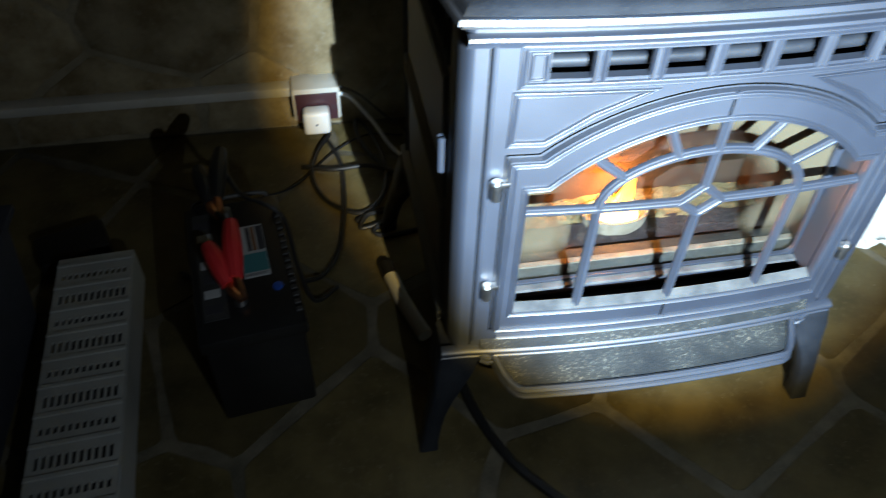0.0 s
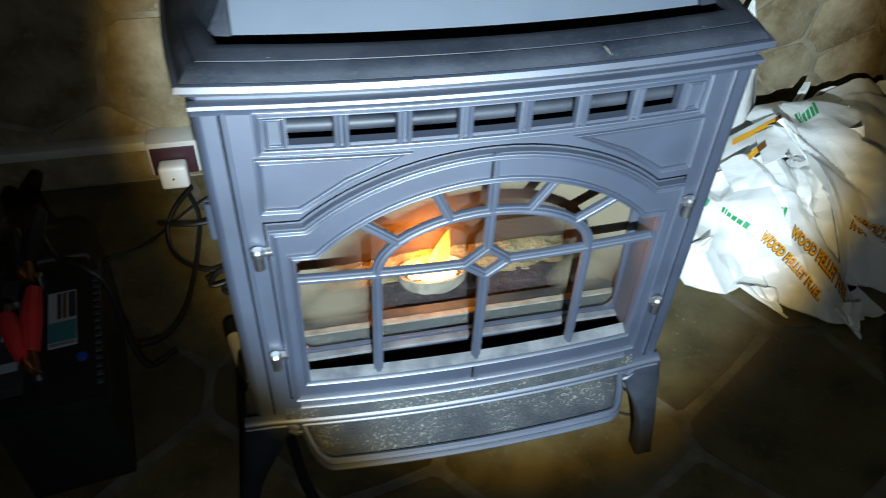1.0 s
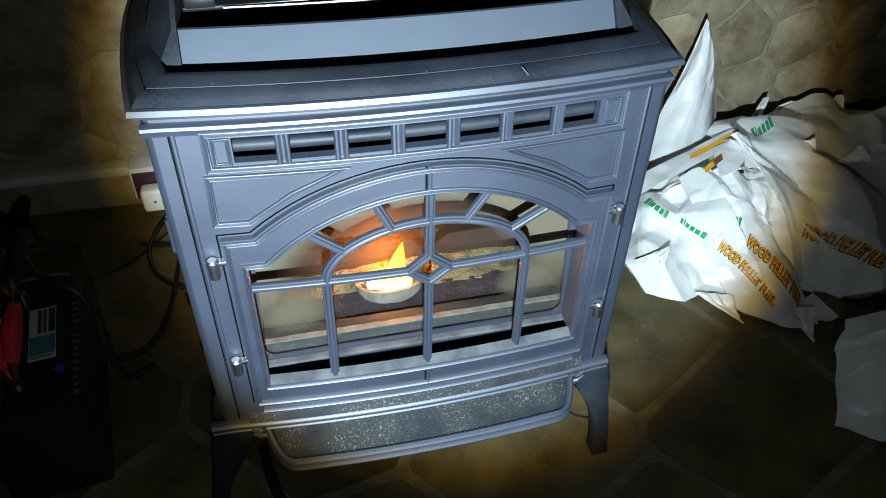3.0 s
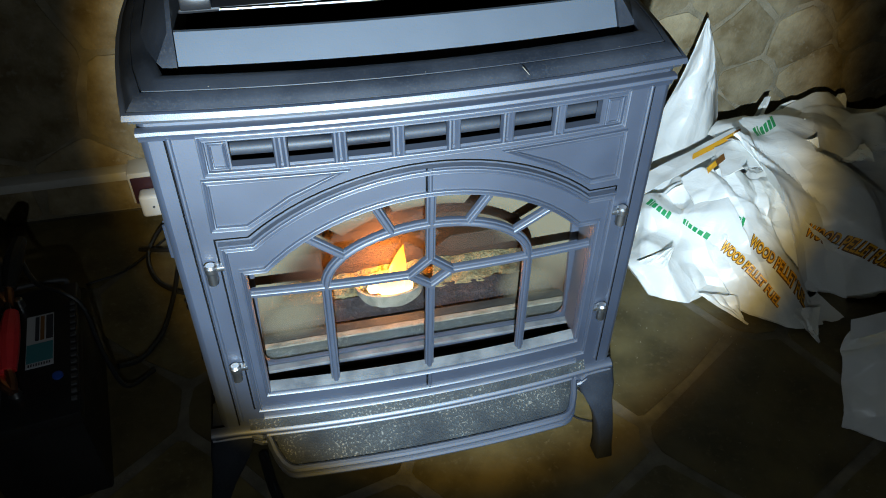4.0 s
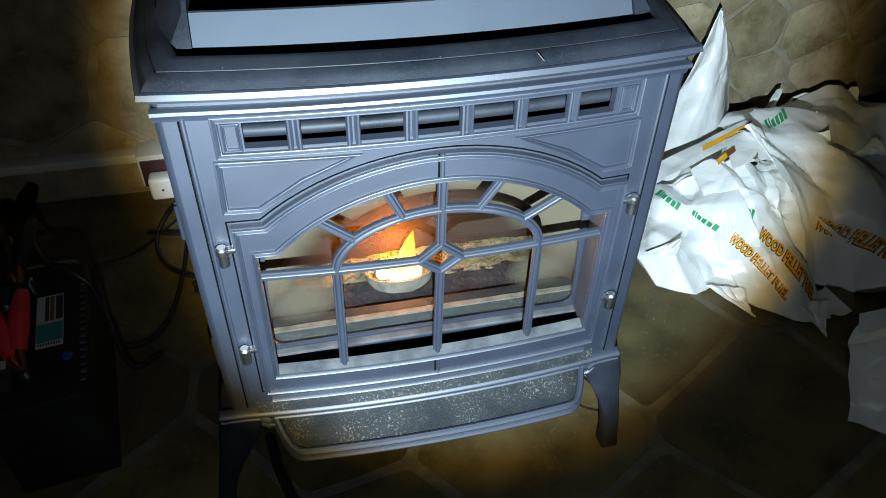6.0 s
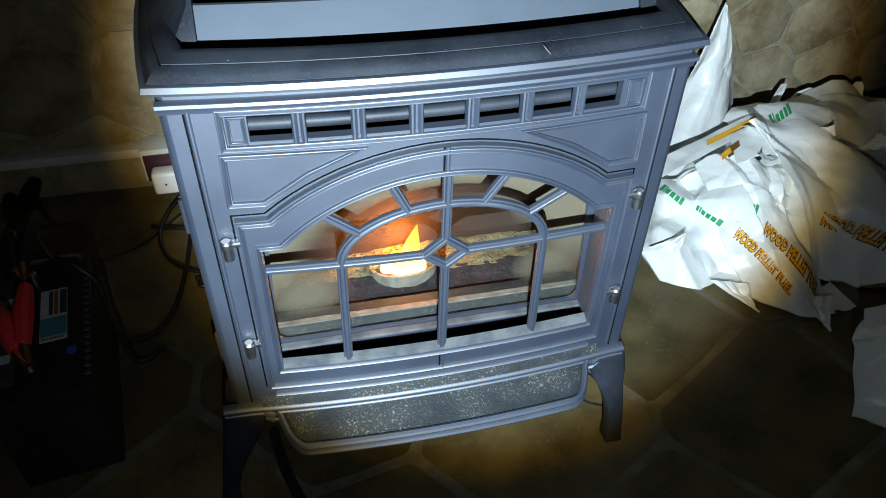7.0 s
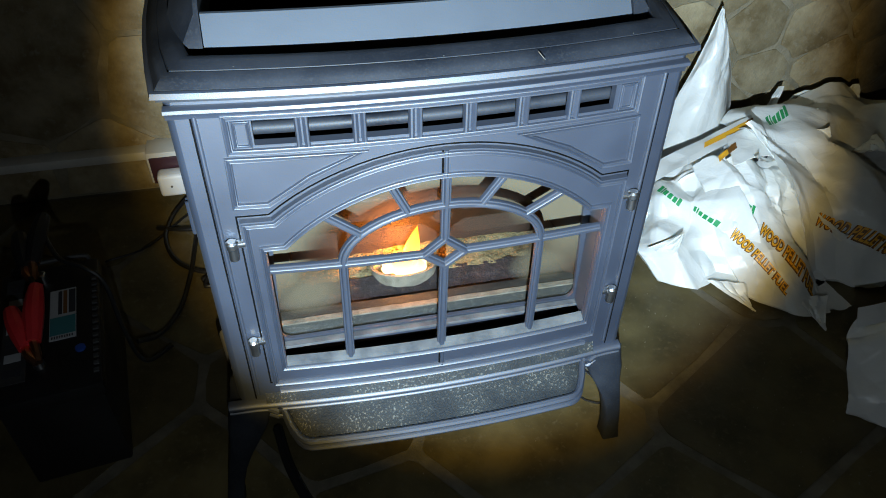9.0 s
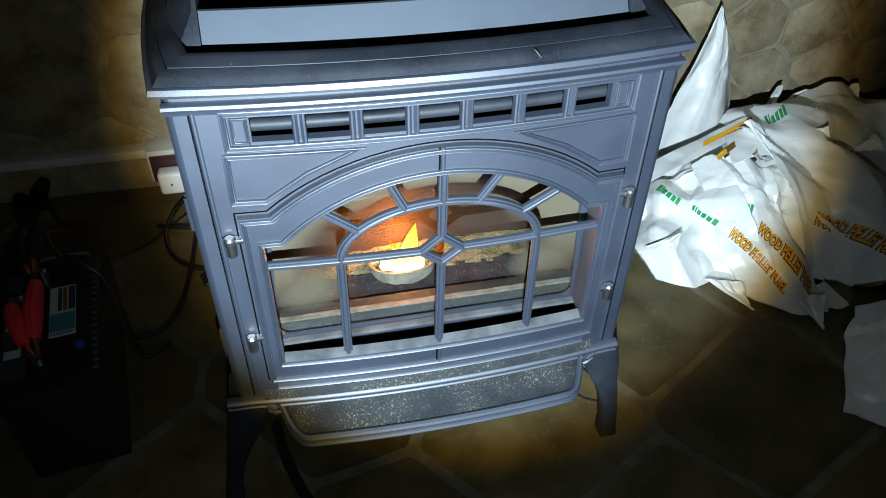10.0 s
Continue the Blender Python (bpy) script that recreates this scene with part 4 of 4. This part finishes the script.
flap(ob_side, (1.17, 0.80, 0.11), (1.27, 0.84, 0.11), (1.335, 0.93, 0.185), 0.02, 1)
flap(ob_side, (1.30, 0.82, 0.11), (1.42, 0.84, 0.11), (1.48, 0.93, 0.155), -0.02, 2)
flap(ob_side, (1.48, 0.84, 0.10), (1.60, 0.85, 0.08), (1.60, 0.93, 0.165), 0.02, 3)
flap(ob_side, (1.10, 0.72, 0.14), (1.30, 0.78, 0.13), (1.40, 0.66, 0.20), 0.015, 31)
flap(ob_side, (1.22, 0.60, 0.17), (1.42, 0.70, 0.15), (1.50, 0.56, 0.20), -0.015, 32)
flap(ob_side, (1.14, 0.46, 0.16), (1.30, 0.52, 0.16), (1.42, 0.40, 0.185), 0.015, 33)
flap(ob_side, (1.12, 0.50, 0.17), (1.14, 0.66, 0.19), (1.02, 0.62, 0.27), 0.02, 4)
flap(ob_side, (1.16, 0.34, 0.12), (1.18, 0.46, 0.17), (1.30, 0.42, 0.22), 0.03, 5)
flap(ob_side, (1.16, 0.70, 0.19), (1.30, 0.74, 0.20), (1.24, 0.58, 0.29), 0.03, 21)
flap(ob_side, (1.32, 0.56, 0.19), (1.44, 0.62, 0.19), (1.34, 0.46, 0.25), -0.02, 22)
flap(ob_side, (1.24, 0.80, 0.19), (1.40, 0.82, 0.19), (1.30, 0.70, 0.26), 0.02, 23)
flap(ob_main, (1.06, 0.60, 0.20), (1.14, 0.56, 0.19), (1.02, 0.52, 0.265), 0.02, 24)
flap(ob_main, (1.08, 0.44, 0.19), (1.16, 0.42, 0.16), (1.17, 0.30, 0.15), 0.02, 25)
flap(ob_lean, (1.16, 0.86, 0.12), (1.20, 0.92, 0.13), (1.25, 0.90, 0.10), 0.01, 11)
flap(ob_main, (1.02, 0.24, 0.03), (1.10, 0.22, 0.03), (1.05, 0.135, 0.012), 0.01, 7)
flap(ob_under, (0.84, 0.33, 0.03), (0.93, 0.30, 0.03), (0.92, 0.225, 0.012), 0.01, 8)
flap(ob_under, (0.72, 0.44, 0.06), (0.78, 0.40, 0.06), (0.80, 0.42, 0.115), 0.01, 9)



def ribbon(name, parent, mat, low, high, f0, f1, g0, g1, lift, thick, sag=0.0):
    """A strip of film between two edges, each from start to end: the stretch f0 to f1 along, g0 to g1 across."""
    bm = bmesh.new()
    loops = []
    for i in range(25):
        f = f0 + (f1 - f0) * i / 24
        a, b = Vector(low[0]).lerp(Vector(low[1]), f), Vector(high[0]).lerp(Vector(high[1]), f)
        top = []
        for k in range(9):
            p = a.lerp(b, g0 + (g1 - g0) * k / 8)
            p.z += lift - sag * math.sin(math.pi * f) + 0.004 * noise.noise((f * 5, (g0 + (g1 - g0) * k / 8) * 2, 4.0))
            top.append(p)
        loops.append([*top, *[p - Vector((0, 0, thick)) for p in reversed(top)]])
    loft(bm, loops, cap_first=True, cap_last=True)
    return part(name, bm, mat, parent, "", 25)


HEM_LOW, HEM_HIGH = ((0.719, 0.538, 0.172), (1.125, 0.700, 0.202)), ((0.752, 0.609, 0.182), (1.165, 0.765, 0.212))
ribbon("hem", ob_strap, POLY, HEM_LOW, HEM_HIGH, 0, 1, 0, 1, 0, 0.0015)
ribbon("print_bar", ob_strap, AMBER, HEM_LOW, HEM_HIGH, 0.54, 0.92, 0.40, 0.70, 0.0014, 0.0006)
ribbon("print_bar", ob_strap, BROWN, HEM_LOW, HEM_HIGH, 0.92, 0.988, 0.38, 0.74, 0.0014, 0.0006)
FOLD_LOW, FOLD_HIGH = ((0.93, 0.555, 0.190), (1.05, 0.625, 0.208)), ((0.94, 0.590, 0.196), (1.06, 0.660, 0.212))
ribbon("print_bar", ob_main, AMBER, FOLD_LOW, FOLD_HIGH, 0.2, 0.5, 0.25, 0.8, 0.004, 0.0006)
ribbon("print_bar", ob_main, BROWN, FOLD_LOW, FOLD_HIGH, 0.5, 0.78, 0.2, 0.8, 0.004, 0.0006)

GATHER_LOW, GATHER_HIGH = ((0.985, 0.555, 0.198), (1.15, 0.575, 0.190)), ((1.03, 0.680, 0.204), (1.20, 0.700, 0.198))
ribbon("gathered_edge", ob_main, POLY, GATHER_LOW, GATHER_HIGH, 0, 1, 0, 1, 0.0, 0.002, -0.016)
TOP_LOW, TOP_HIGH = ((0.985, 0.020, 0.150), (1.33, 0.015, 0.155)), ((0.998, 0.050, 0.176), (1.34, 0.048, 0.166))
ribbon("folded_top", ob_front, POLY, TOP_LOW, TOP_HIGH, 0, 1, 0, 1, 0.002, 0.0015, -0.012)

# ---------- car battery and clamps ----------
battery = thing("car_battery", "black plastic car battery with grey label, standing on the floor", "battery", (-0.609, 0.270, 0))
battery.rotation_euler.z = radians(8)
bm = bmesh.new()
box(bm, (-0.086, -0.17, 0.0), (0.086, 0.17, 0.205), 0.006)
part("case", bm, BLACK, battery)
bm = bmesh.new()
box(bm, (-0.092, -0.177, 0.206), (0.092, 0.177, 0.238), 0.006)
part("lid", bm, BLACK, battery)
bm = bmesh.new()
for k in range(16):
    box(bm, (0.078, -0.15 + 0.018 * k, 0.2385), (0.088, -0.140 + 0.018 * k, 0.243), 0.001, 1)
part("edge_ribs", bm, GREY_PLASTIC, battery)
bm = bmesh.new()
box(bm, (-0.078, -0.13, 0.2385), (-0.035, 0.15, 0.2405))
strip_label = part("side_label", bm, GREY_PLASTIC, battery, "grey printed strip")
for k in range(7):
    bm = bmesh.new()
    box(bm, (-0.072, -0.115 + 0.037 * k, 0.2408), (-0.044, -0.095 + 0.037 * k, 0.2416))
    ob = part("print_bar", bm, LABEL if k % 2 else INK, strip_label)
bm = bmesh.new()
box(bm, (0.002, -0.046, 0.2385), (0.049, 0.093, 0.2402))
lab = part("label", bm, LABEL, battery, "pale label with teal field")
bm = bmesh.new()
box(bm, (0.003, -0.034, 0.2404), (0.048, 0.014, 0.2410))
part("teal_field", bm, TEAL, lab)
for x0, x1, mat in ((0.017, 0.024, INK), (0.026, 0.033, BROWN), (0.036, 0.048, INK)):
    bm = bmesh.new()
    box(bm, (x0, 0.022, 0.2404), (x1, 0.088, 0.2410))
    part("print_block", bm, mat, lab)
for k in range(9):
    bm = bmesh.new()
    box(bm, (0.006 + 0.0044 * k, -0.043, 0.2404), (0.0082 + 0.0044 * k, -0.037, 0.2410))
    part("print_bar", bm, INK, lab)
bm = bmesh.new()
tube(bm, [(0.056, -0.080, 0.238), (0.056, -0.080, 0.2425), (0.056, -0.080, 0.2435)], [0.009, 0.009, 0.006], 14)
part("status_light", bm, BLUE_LED, battery, "small blue indicator")
for y in (-0.10, 0.135):
    bm = bmesh.new()
    tube(bm, [(-0.012, y, 0.236), (-0.012, y, 0.238), (-0.012, y, 0.256), (-0.012, y, 0.258)], [0.011, 0.011, 0.009, 0.007], 14)
    part("terminal", bm, STEEL, battery, "grey lead post")
bm = bmesh.new()
tube(bm, spline([(-0.07, 0.178, 0.225), (-0.06, 0.188, 0.24), (0.06, 0.188, 0.24), (0.07, 0.178, 0.225)], 5), 0.005, 8)
part("carry_handle", bm, GREY_PLASTIC, battery)

clamp = thing("jumper_clamp", "red handled battery clamp with copper jaws", "clamp", (-0.609, 0.270, 0))
clamp.rotation_euler.z = radians(8)
tip = Vector((-0.008, -0.115, 0.262))
for a, b in (((-0.012, -0.075, 0.275), (-0.004, 0.045, 0.300)), ((-0.026, -0.080, 0.268), (-0.050, 0.010, 0.285))):
    bm = bmesh.new()
    pts = spline([a, Vector(a).lerp(Vector(b), 0.5) + Vector((0, 0, 0.006)), b], 6)
    tube(bm, pts, [0.013 + 0.005 * math.sin(math.pi * k / (len(pts) - 1)) for k in range(len(pts))], 10)
    part("grip", bm, RED, clamp, "red vinyl grip")
    bm = bmesh.new()
    tube(bm, spline([a, (a[0] + 0.004, -0.098, 0.268), tip], 5), [0.0085] * 11, 8)
    part("jaw", bm, COPPER, clamp, "copper jaw")
bm = bmesh.new()
tube(bm, [(-0.030, -0.076, 0.27), (-0.006, -0.076, 0.275)], 0.004, 10)
part("pivot", bm, STEEL, clamp)
bm = bmesh.new()
tube(bm, spline([(-0.006, 0.04, 0.299), (-0.016, 0.08, 0.285), (-0.030, 0.125, 0.262), (-0.060, 0.165, 0.250), (-0.095, 0.190, 0.18), (-0.105, 0.200, 0.03), (-0.14, 0.24, 0.008)], 8), 0.005, 8)
part("lead", bm, CORD, clamp, "black lead")
clamp_2 = copy_thing(clamp, pose(-0.609, 0.270, -0.004, 0, 0, 8) @ pose(0.0, 0.225, 0.002, 0, 0, -8))
for ch in clamp_2.children:
    if ch.name.startswith("lead"):
        bm = bmesh.new()
        tube(bm, spline([(-0.010, 0.02, 0.295), (0.03, -0.055, 0.266), (0.08, -0.085, 0.256), (0.112, -0.10, 0.22), (0.125, -0.13, 0.12), (0.15, -0.15, 0.03), (0.20, -0.10, 0.010)], 8), 0.005, 8)
        ch.data = finish("lead", bm, CORD)
    if ch.name.startswith("grip"):
        ch.data = ch.data.copy()
        ch.data.materials[0] = CORD
        ch["label"] = "black vinyl grip"
clamp_2["label"] = "black handled battery clamp with copper jaws"

# ---------- wiring by the wall ----------
trunk = thing("cable_trunking", "pale plastic cable trunking along the stone wall", "trunking")
bm = bmesh.new()
box(bm, (X0, 0.985, 0.124), (-0.505, WALL_Y + 0.012, 0.150), 0.003)
part("channel", bm, BEIGE, trunk)
outlet = thing("power_outlet", "beige surface outlet box with dark cover on the wall", "outlet")
bm = bmesh.new()
box(bm, (-0.507, 0.955, 0.066), (-0.383, WALL_Y + 0.012, 0.162), 0.004)
part("box", bm, BEIGE, outlet)
bm = bmesh.new()
box(bm, (-0.500, 0.950, 0.068), (-0.390, 0.956, 0.148), 0.002)
part("cover_plate", bm, MAROON, outlet, "dark maroon cover plate")
for k in range(2):
    bm = bmesh.new()
    box(bm, (-0.405 + 0.005 * k, 0.9485, 0.10), (-0.403 + 0.005 * k, 0.9505, 0.112))
    part("socket_slot", bm, INK, outlet)
plug = thing("plug_adapter", "small white plug-in adapter in the outlet", "adapter")
bm = bmesh.new()
box(bm, (-0.484, 0.905, 0.050), (-0.414, 0.950, 0.118), 0.010, 3)
part("housing", bm, WHITE, plug)
bm = bmesh.new()
tube(bm, [(-0.45, 0.9055, 0.084), (-0.45, 0.9035, 0.084)], 0.003, 10)
part("led", bm, INK, plug)


def cord(name, label, pts, radius, mat):
    ob = thing(name, label, "cable")
    b = bmesh.new()
    tube(b, spline(pts, 8), radius, 8)
    part("flex", b, mat, ob)
    return ob


cord("white_cable", "white cable from the outlet towards the stove", [(-0.384, 0.985, 0.125), (-0.35, 0.975, 0.11), (-0.30, 0.93, 0.06), (-0.25, 0.86, 0.012), (-0.18, 0.80, 0.006)], 0.005, WHITE)
cord("thin_cable", "thin dark cable above the white one", [(-0.384, 0.99, 0.145), (-0.33, 0.985, 0.115), (-0.27, 0.95, 0.07), (-0.2, 0.9, 0.03)], 0.0025, CORD)
cord("cable_loop", "black power cord lying in loops on the flagstones", [(-0.42, 0.96, 0.012), (-0.46, 0.88, 0.010), (-0.475, 0.78, 0.010), (-0.44, 0.68, 0.008), (-0.36, 0.63, 0.008), (-0.30, 0.70, 0.008), (-0.285, 0.82, 0.010),
                   (-0.31, 0.93, 0.03), (-0.345, 0.96, 0.05), (-0.34, 0.89, 0.03), (-0.29, 0.80, 0.012), (-0.22, 0.74, 0.008)], 0.006, CORD)
cord("cable_loop", "black power cord looped on the floor behind the battery", [(-0.43, 0.95, 0.008), (-0.40, 0.84, 0.008), (-0.40, 0.70, 0.014), (-0.41, 0.60, 0.010), (-0.43, 0.50, 0.008), (-0.47, 0.43, 0.012), (-0.51, 0.40, 0.03)], 0.006, CORD)
cord("cable_loop", "black power cord running under the stove", [(-0.50, 0.83, 0.008), (-0.42, 0.80, 0.016), (-0.33, 0.80, 0.018), (-0.26, 0.77, 0.010), (-0.15, 0.70, 0.008)], 0.006, CORD)
cord("thin_cable", "thin black cable across the floor", [(-0.62, 0.72, 0.006), (-0.52, 0.76, 0.006), (-0.42, 0.88, 0.006), (-0.32, 0.94, 0.014), (-0.22, 0.93, 0.01)], 0.0028, CORD)
cord("cable_loop", "bundled black cord by the stove", [(-0.38, 0.60, 0.008), (-0.33, 0.63, 0.012), (-0.29, 0.62, 0.016), (-0.32, 0.585, 0.012), (-0.37, 0.575, 0.010), (-0.345, 0.61, 0.02), (-0.28, 0.60, 0.02), (-0.34, 0.56, 0.012), (-0.31, 0.54, 0.008), (-0.2, 0.56, 0.007)], 0.0055, CORD)
cord("floor_cable", "black cable on the flagstones under the stove", [(-0.22, 0.12, 0.007), (-0.20, 0.02, 0.007), (-0.16, -0.08, 0.007), (-0.10, -0.16, 0.007), (0.02, -0.30, 0.007), (0.10, -0.5, 0.007)], 0.010, CORD)
probe = thing("pipe_offcut", "short pale pipe lying beside the stove", "pipe")
bm = bmesh.new()
tube(bm, [(-0.320, 0.40, 0.017), (-0.305, 0.33, 0.017), (-0.27, 0.22, 0.017)], 0.016, 12)
part("pipe", bm, BEIGE, probe)
bm = bmesh.new()
tube(bm, [(-0.326, 0.435, 0.017), (-0.320, 0.398, 0.017)], 0.018, 12)
part("end_cap", bm, BLACK, probe, "black end cap")

# ---------- slotted crate and black case ----------
crate = thing("slotted_crate", "long pale plastic crate with rows of slots, on the floor", "crate", (-0.913, 0.125, 0))
crate.rotation_euler.z = radians(4)
bm = bmesh.new()
holes = []
plate_y = 0.36
for r in range(11):
    for c in range(11):
        u, v = -0.060 + 0.012 * c, -plate_y + 0.045 + 0.062 * r
        d = 0.013 if r % 2 else 0.008
        holes.append([(u - 0.0035, v - d), (u + 0.0035, v - d), (u + 0.0035, v + d), (u - 0.0035, v + d)])
plate(bm, [(-0.075, -plate_y), (0.075, -plate_y), (0.075, plate_y), (-0.075, plate_y)], holes, 0.0, 0.006)
for v in bm.verts:
    v.co = Vector((v.co.x, v.co.z, 0.088 - v.co.y))
part("slotted_top", bm, CRATE, crate, "", 0)
for k in range(12):
    bm = bmesh.new()
    box(bm, (-0.075, -plate_y + 0.010 + 0.062 * k, 0.0945), (0.075, -plate_y + 0.020 + 0.062 * k, 0.099), 0.0015, 1)
    part("rib", bm, CRATE, crate)
for s in (-1, 1):
    bm = bmesh.new()
    box(bm, (s * 0.073 - 0.003, -plate_y, 0.0), (s * 0.073 + 0.003, plate_y, 0.0875))
    part("side_wall", bm, CRATE, crate)
bm = bmesh.new()
box(bm, (-0.07, -plate_y, 0.0), (0.07, plate_y, 0.006))
part("bottom", bm, NAVY, crate)
case = thing("black_case", "small matt black case on the floor", "case", (-1.02, 0.585, 0))
case.rotation_euler.z = radians(20)
bm = bmesh.new()
box(bm, (-0.075, -0.05, 0), (0.075, 0.05, 0.05), 0.008)
part("shell", bm, BLACK, case)
bm = bmesh.new()
box(bm, (-0.02, -0.054, 0.02), (0.02, -0.0495, 0.03), 0.001, 1)
part("catch", bm, GREY_PLASTIC, case)
tub = thing("storage_tub", "dark blue plastic tub standing on the floor", "tub", (-1.20, 0.1, 0))
bm = bmesh.new()
loft(bm, [[(a * x, b * y, z) for a, b in ((-1, -1), (1, -1), (1, 1), (-1, 1))] for x, y, z in ((0.13, 0.30, 0.0), (0.15, 0.34, 0.26), (0.165, 0.355, 0.26), (0.165, 0.355, 0.275), (0.148, 0.338, 0.275), (0.128, 0.298, 0.012))], cap_first=True, cap_last=True)
part("tub_wall", bm, NAVY, tub)

# ---------- small litter ----------
bm = bmesh.new()
tube(bm, [(1.40, 0.93, 0.125), (1.41, 0.925, 0.15), (1.44, 0.92, 0.165), (1.475, 0.92, 0.16), (1.485, 0.925, 0.135), (1.47, 0.93, 0.12)], 0.006, 6)
part("carry_loop", bm, POLY, ob_side)
cord("thin_wire", "thin dark wire on the floor by the stove leg", [(0.34, 0.10, 0.004), (0.40, 0.085, 0.004), (0.425, 0.06, 0.004), (0.455, 0.05, 0.004), (0.47, 0.09, 0.004), (0.45, 0.14, 0.004)], 0.002, CORD)
rng = random.Random(77)
bm = bmesh.new()


def crumb(x, y, z, size):
    r = bmesh.ops.create_cube(bm, size=1.0)
    turn = Euler((rng.uniform(0, 3), rng.uniform(0, 3), rng.uniform(0, 3))).to_matrix()
    for v in r["verts"]:
        v.co = turn @ Vector((v.co.x * size * rng.uniform(1.0, 2.2), v.co.y * size, v.co.z * size * 0.6)) + Vector((x, y, z + size * 0.4))


for _ in range(110):
    crumb(rng.uniform(0.42, 0.95), rng.uniform(-0.25, 0.5), 0.002, rng.uniform(0.0008, 0.0022))
for _ in range(60):
    crumb(rng.uniform(-0.5, 0.4), rng.uniform(-0.3, 0.5), 0.002, rng.uniform(0.0008, 0.002))
tagged(new("floor_crumbs", finish("floor_crumbs", bm, CRUMB, 0)), "pale wood crumbs scattered over the dark flagstones", "crumbs", kind="stuff")
bm = bmesh.new()
for _ in range(11):
    u = rng.uniform(-0.29, 0.29)
    crumb(SX + u, 0.036 + 0.026 * (u / 0.36) ** 2 + rng.uniform(-0.004, 0.004), 0.8540, rng.uniform(0.0006, 0.0012))
for _ in range(14):
    u = rng.uniform(-0.29, 0.29)
    crumb(SX + u, 0.020 + 0.026 * (u / 0.36) ** 2 + rng.uniform(-0.010, 0.012), 0.8515, rng.uniform(0.0006, 0.0012))
tagged(new("stove_crumbs", finish("stove_crumbs", bm, CRUMB, 0)), "few pale crumbs lying on the stove top", "crumbs", kind="stuff")
bm = bmesh.new()
tube(bm, [(0.208, -0.001, 0.8520), (0.209, -0.006, 0.8512), (0.213, -0.015, 0.8470)], [0.0003, 0.0007, 0.0004], 5)
chip = part("scratch", bm, CRUMB, stove, "pale scratch in the paint")
chip.matrix_parent_inverse = Matrix.Translation((-SX, 0, 0))

# ---------- flagstones and wall stones ----------
rng = random.Random(41)
fixed = [(0.65, 0.27), (0.95, 0.43), (0.82, -0.013), (1.22, 0.12), (0.28, 0.02), (0.30, 0.42), (-0.02, -0.22), (0.46, -0.32)]
seeds = jitter_seeds(rng, X0, X1, Y0, WALL_Y, 0.42, 0.36, fixed, 0.27)
rest = bmesh.new()
for sx, sy, poly in cells(seeds, X0, X1, Y0, WALL_Y + 0.01):
    small = shrink(poly, 0.013)
    if len(small) < 3:
        continue
    outline = rough_outline(small, rng, 0.10, 0.010)
    bm = stone_mesh(outline, 0.0, 0.006, rng, lambda x, y, h: (x, y, h + (0.0012 if h >= 0 else 0)))
    if sy > -1.3 and -1.7 < sx < 2.2:
        part("flagstone", bm, FLAG, floor, "", 0)
    else:
        me = finish("paving", bm, FLAG, 0)
        rest.from_mesh(me)
        bpy.data.meshes.remove(me)
tagged(part("far_paving", rest, FLAG, floor, "", 0), kind="stuff")
seeds = jitter_seeds(rng, X0, 0.15, 0.06, Z1, 0.46, 0.31) + jitter_seeds(rng, 0.42, X1, 0.05, Z1, 0.21, 0.155)
rest = bmesh.new()
for sx, sz, poly in cells(seeds, X0, X1, 0.0, Z1):
    small = shrink(poly, 0.009)
    if len(small) < 3:
        continue
    outline = rough_outline(small, rng, 0.14, 0.014)
    bm = stone_mesh(outline, rng.uniform(0.003, 0.009), 0.010, rng, lambda x, z, h: (x, WALL_Y + 0.012 - h, z))
    if sz < 1.0 and -1.7 < sx < 2.3:
        part("stone", bm, STONE, wall_north, "", 50)
    else:
        me = finish("masonry", bm, STONE, 50)
        rest.from_mesh(me)
        bpy.data.meshes.remove(me)
tagged(part("upper_masonry", rest, STONE, wall_north, "", 50), kind="stuff")
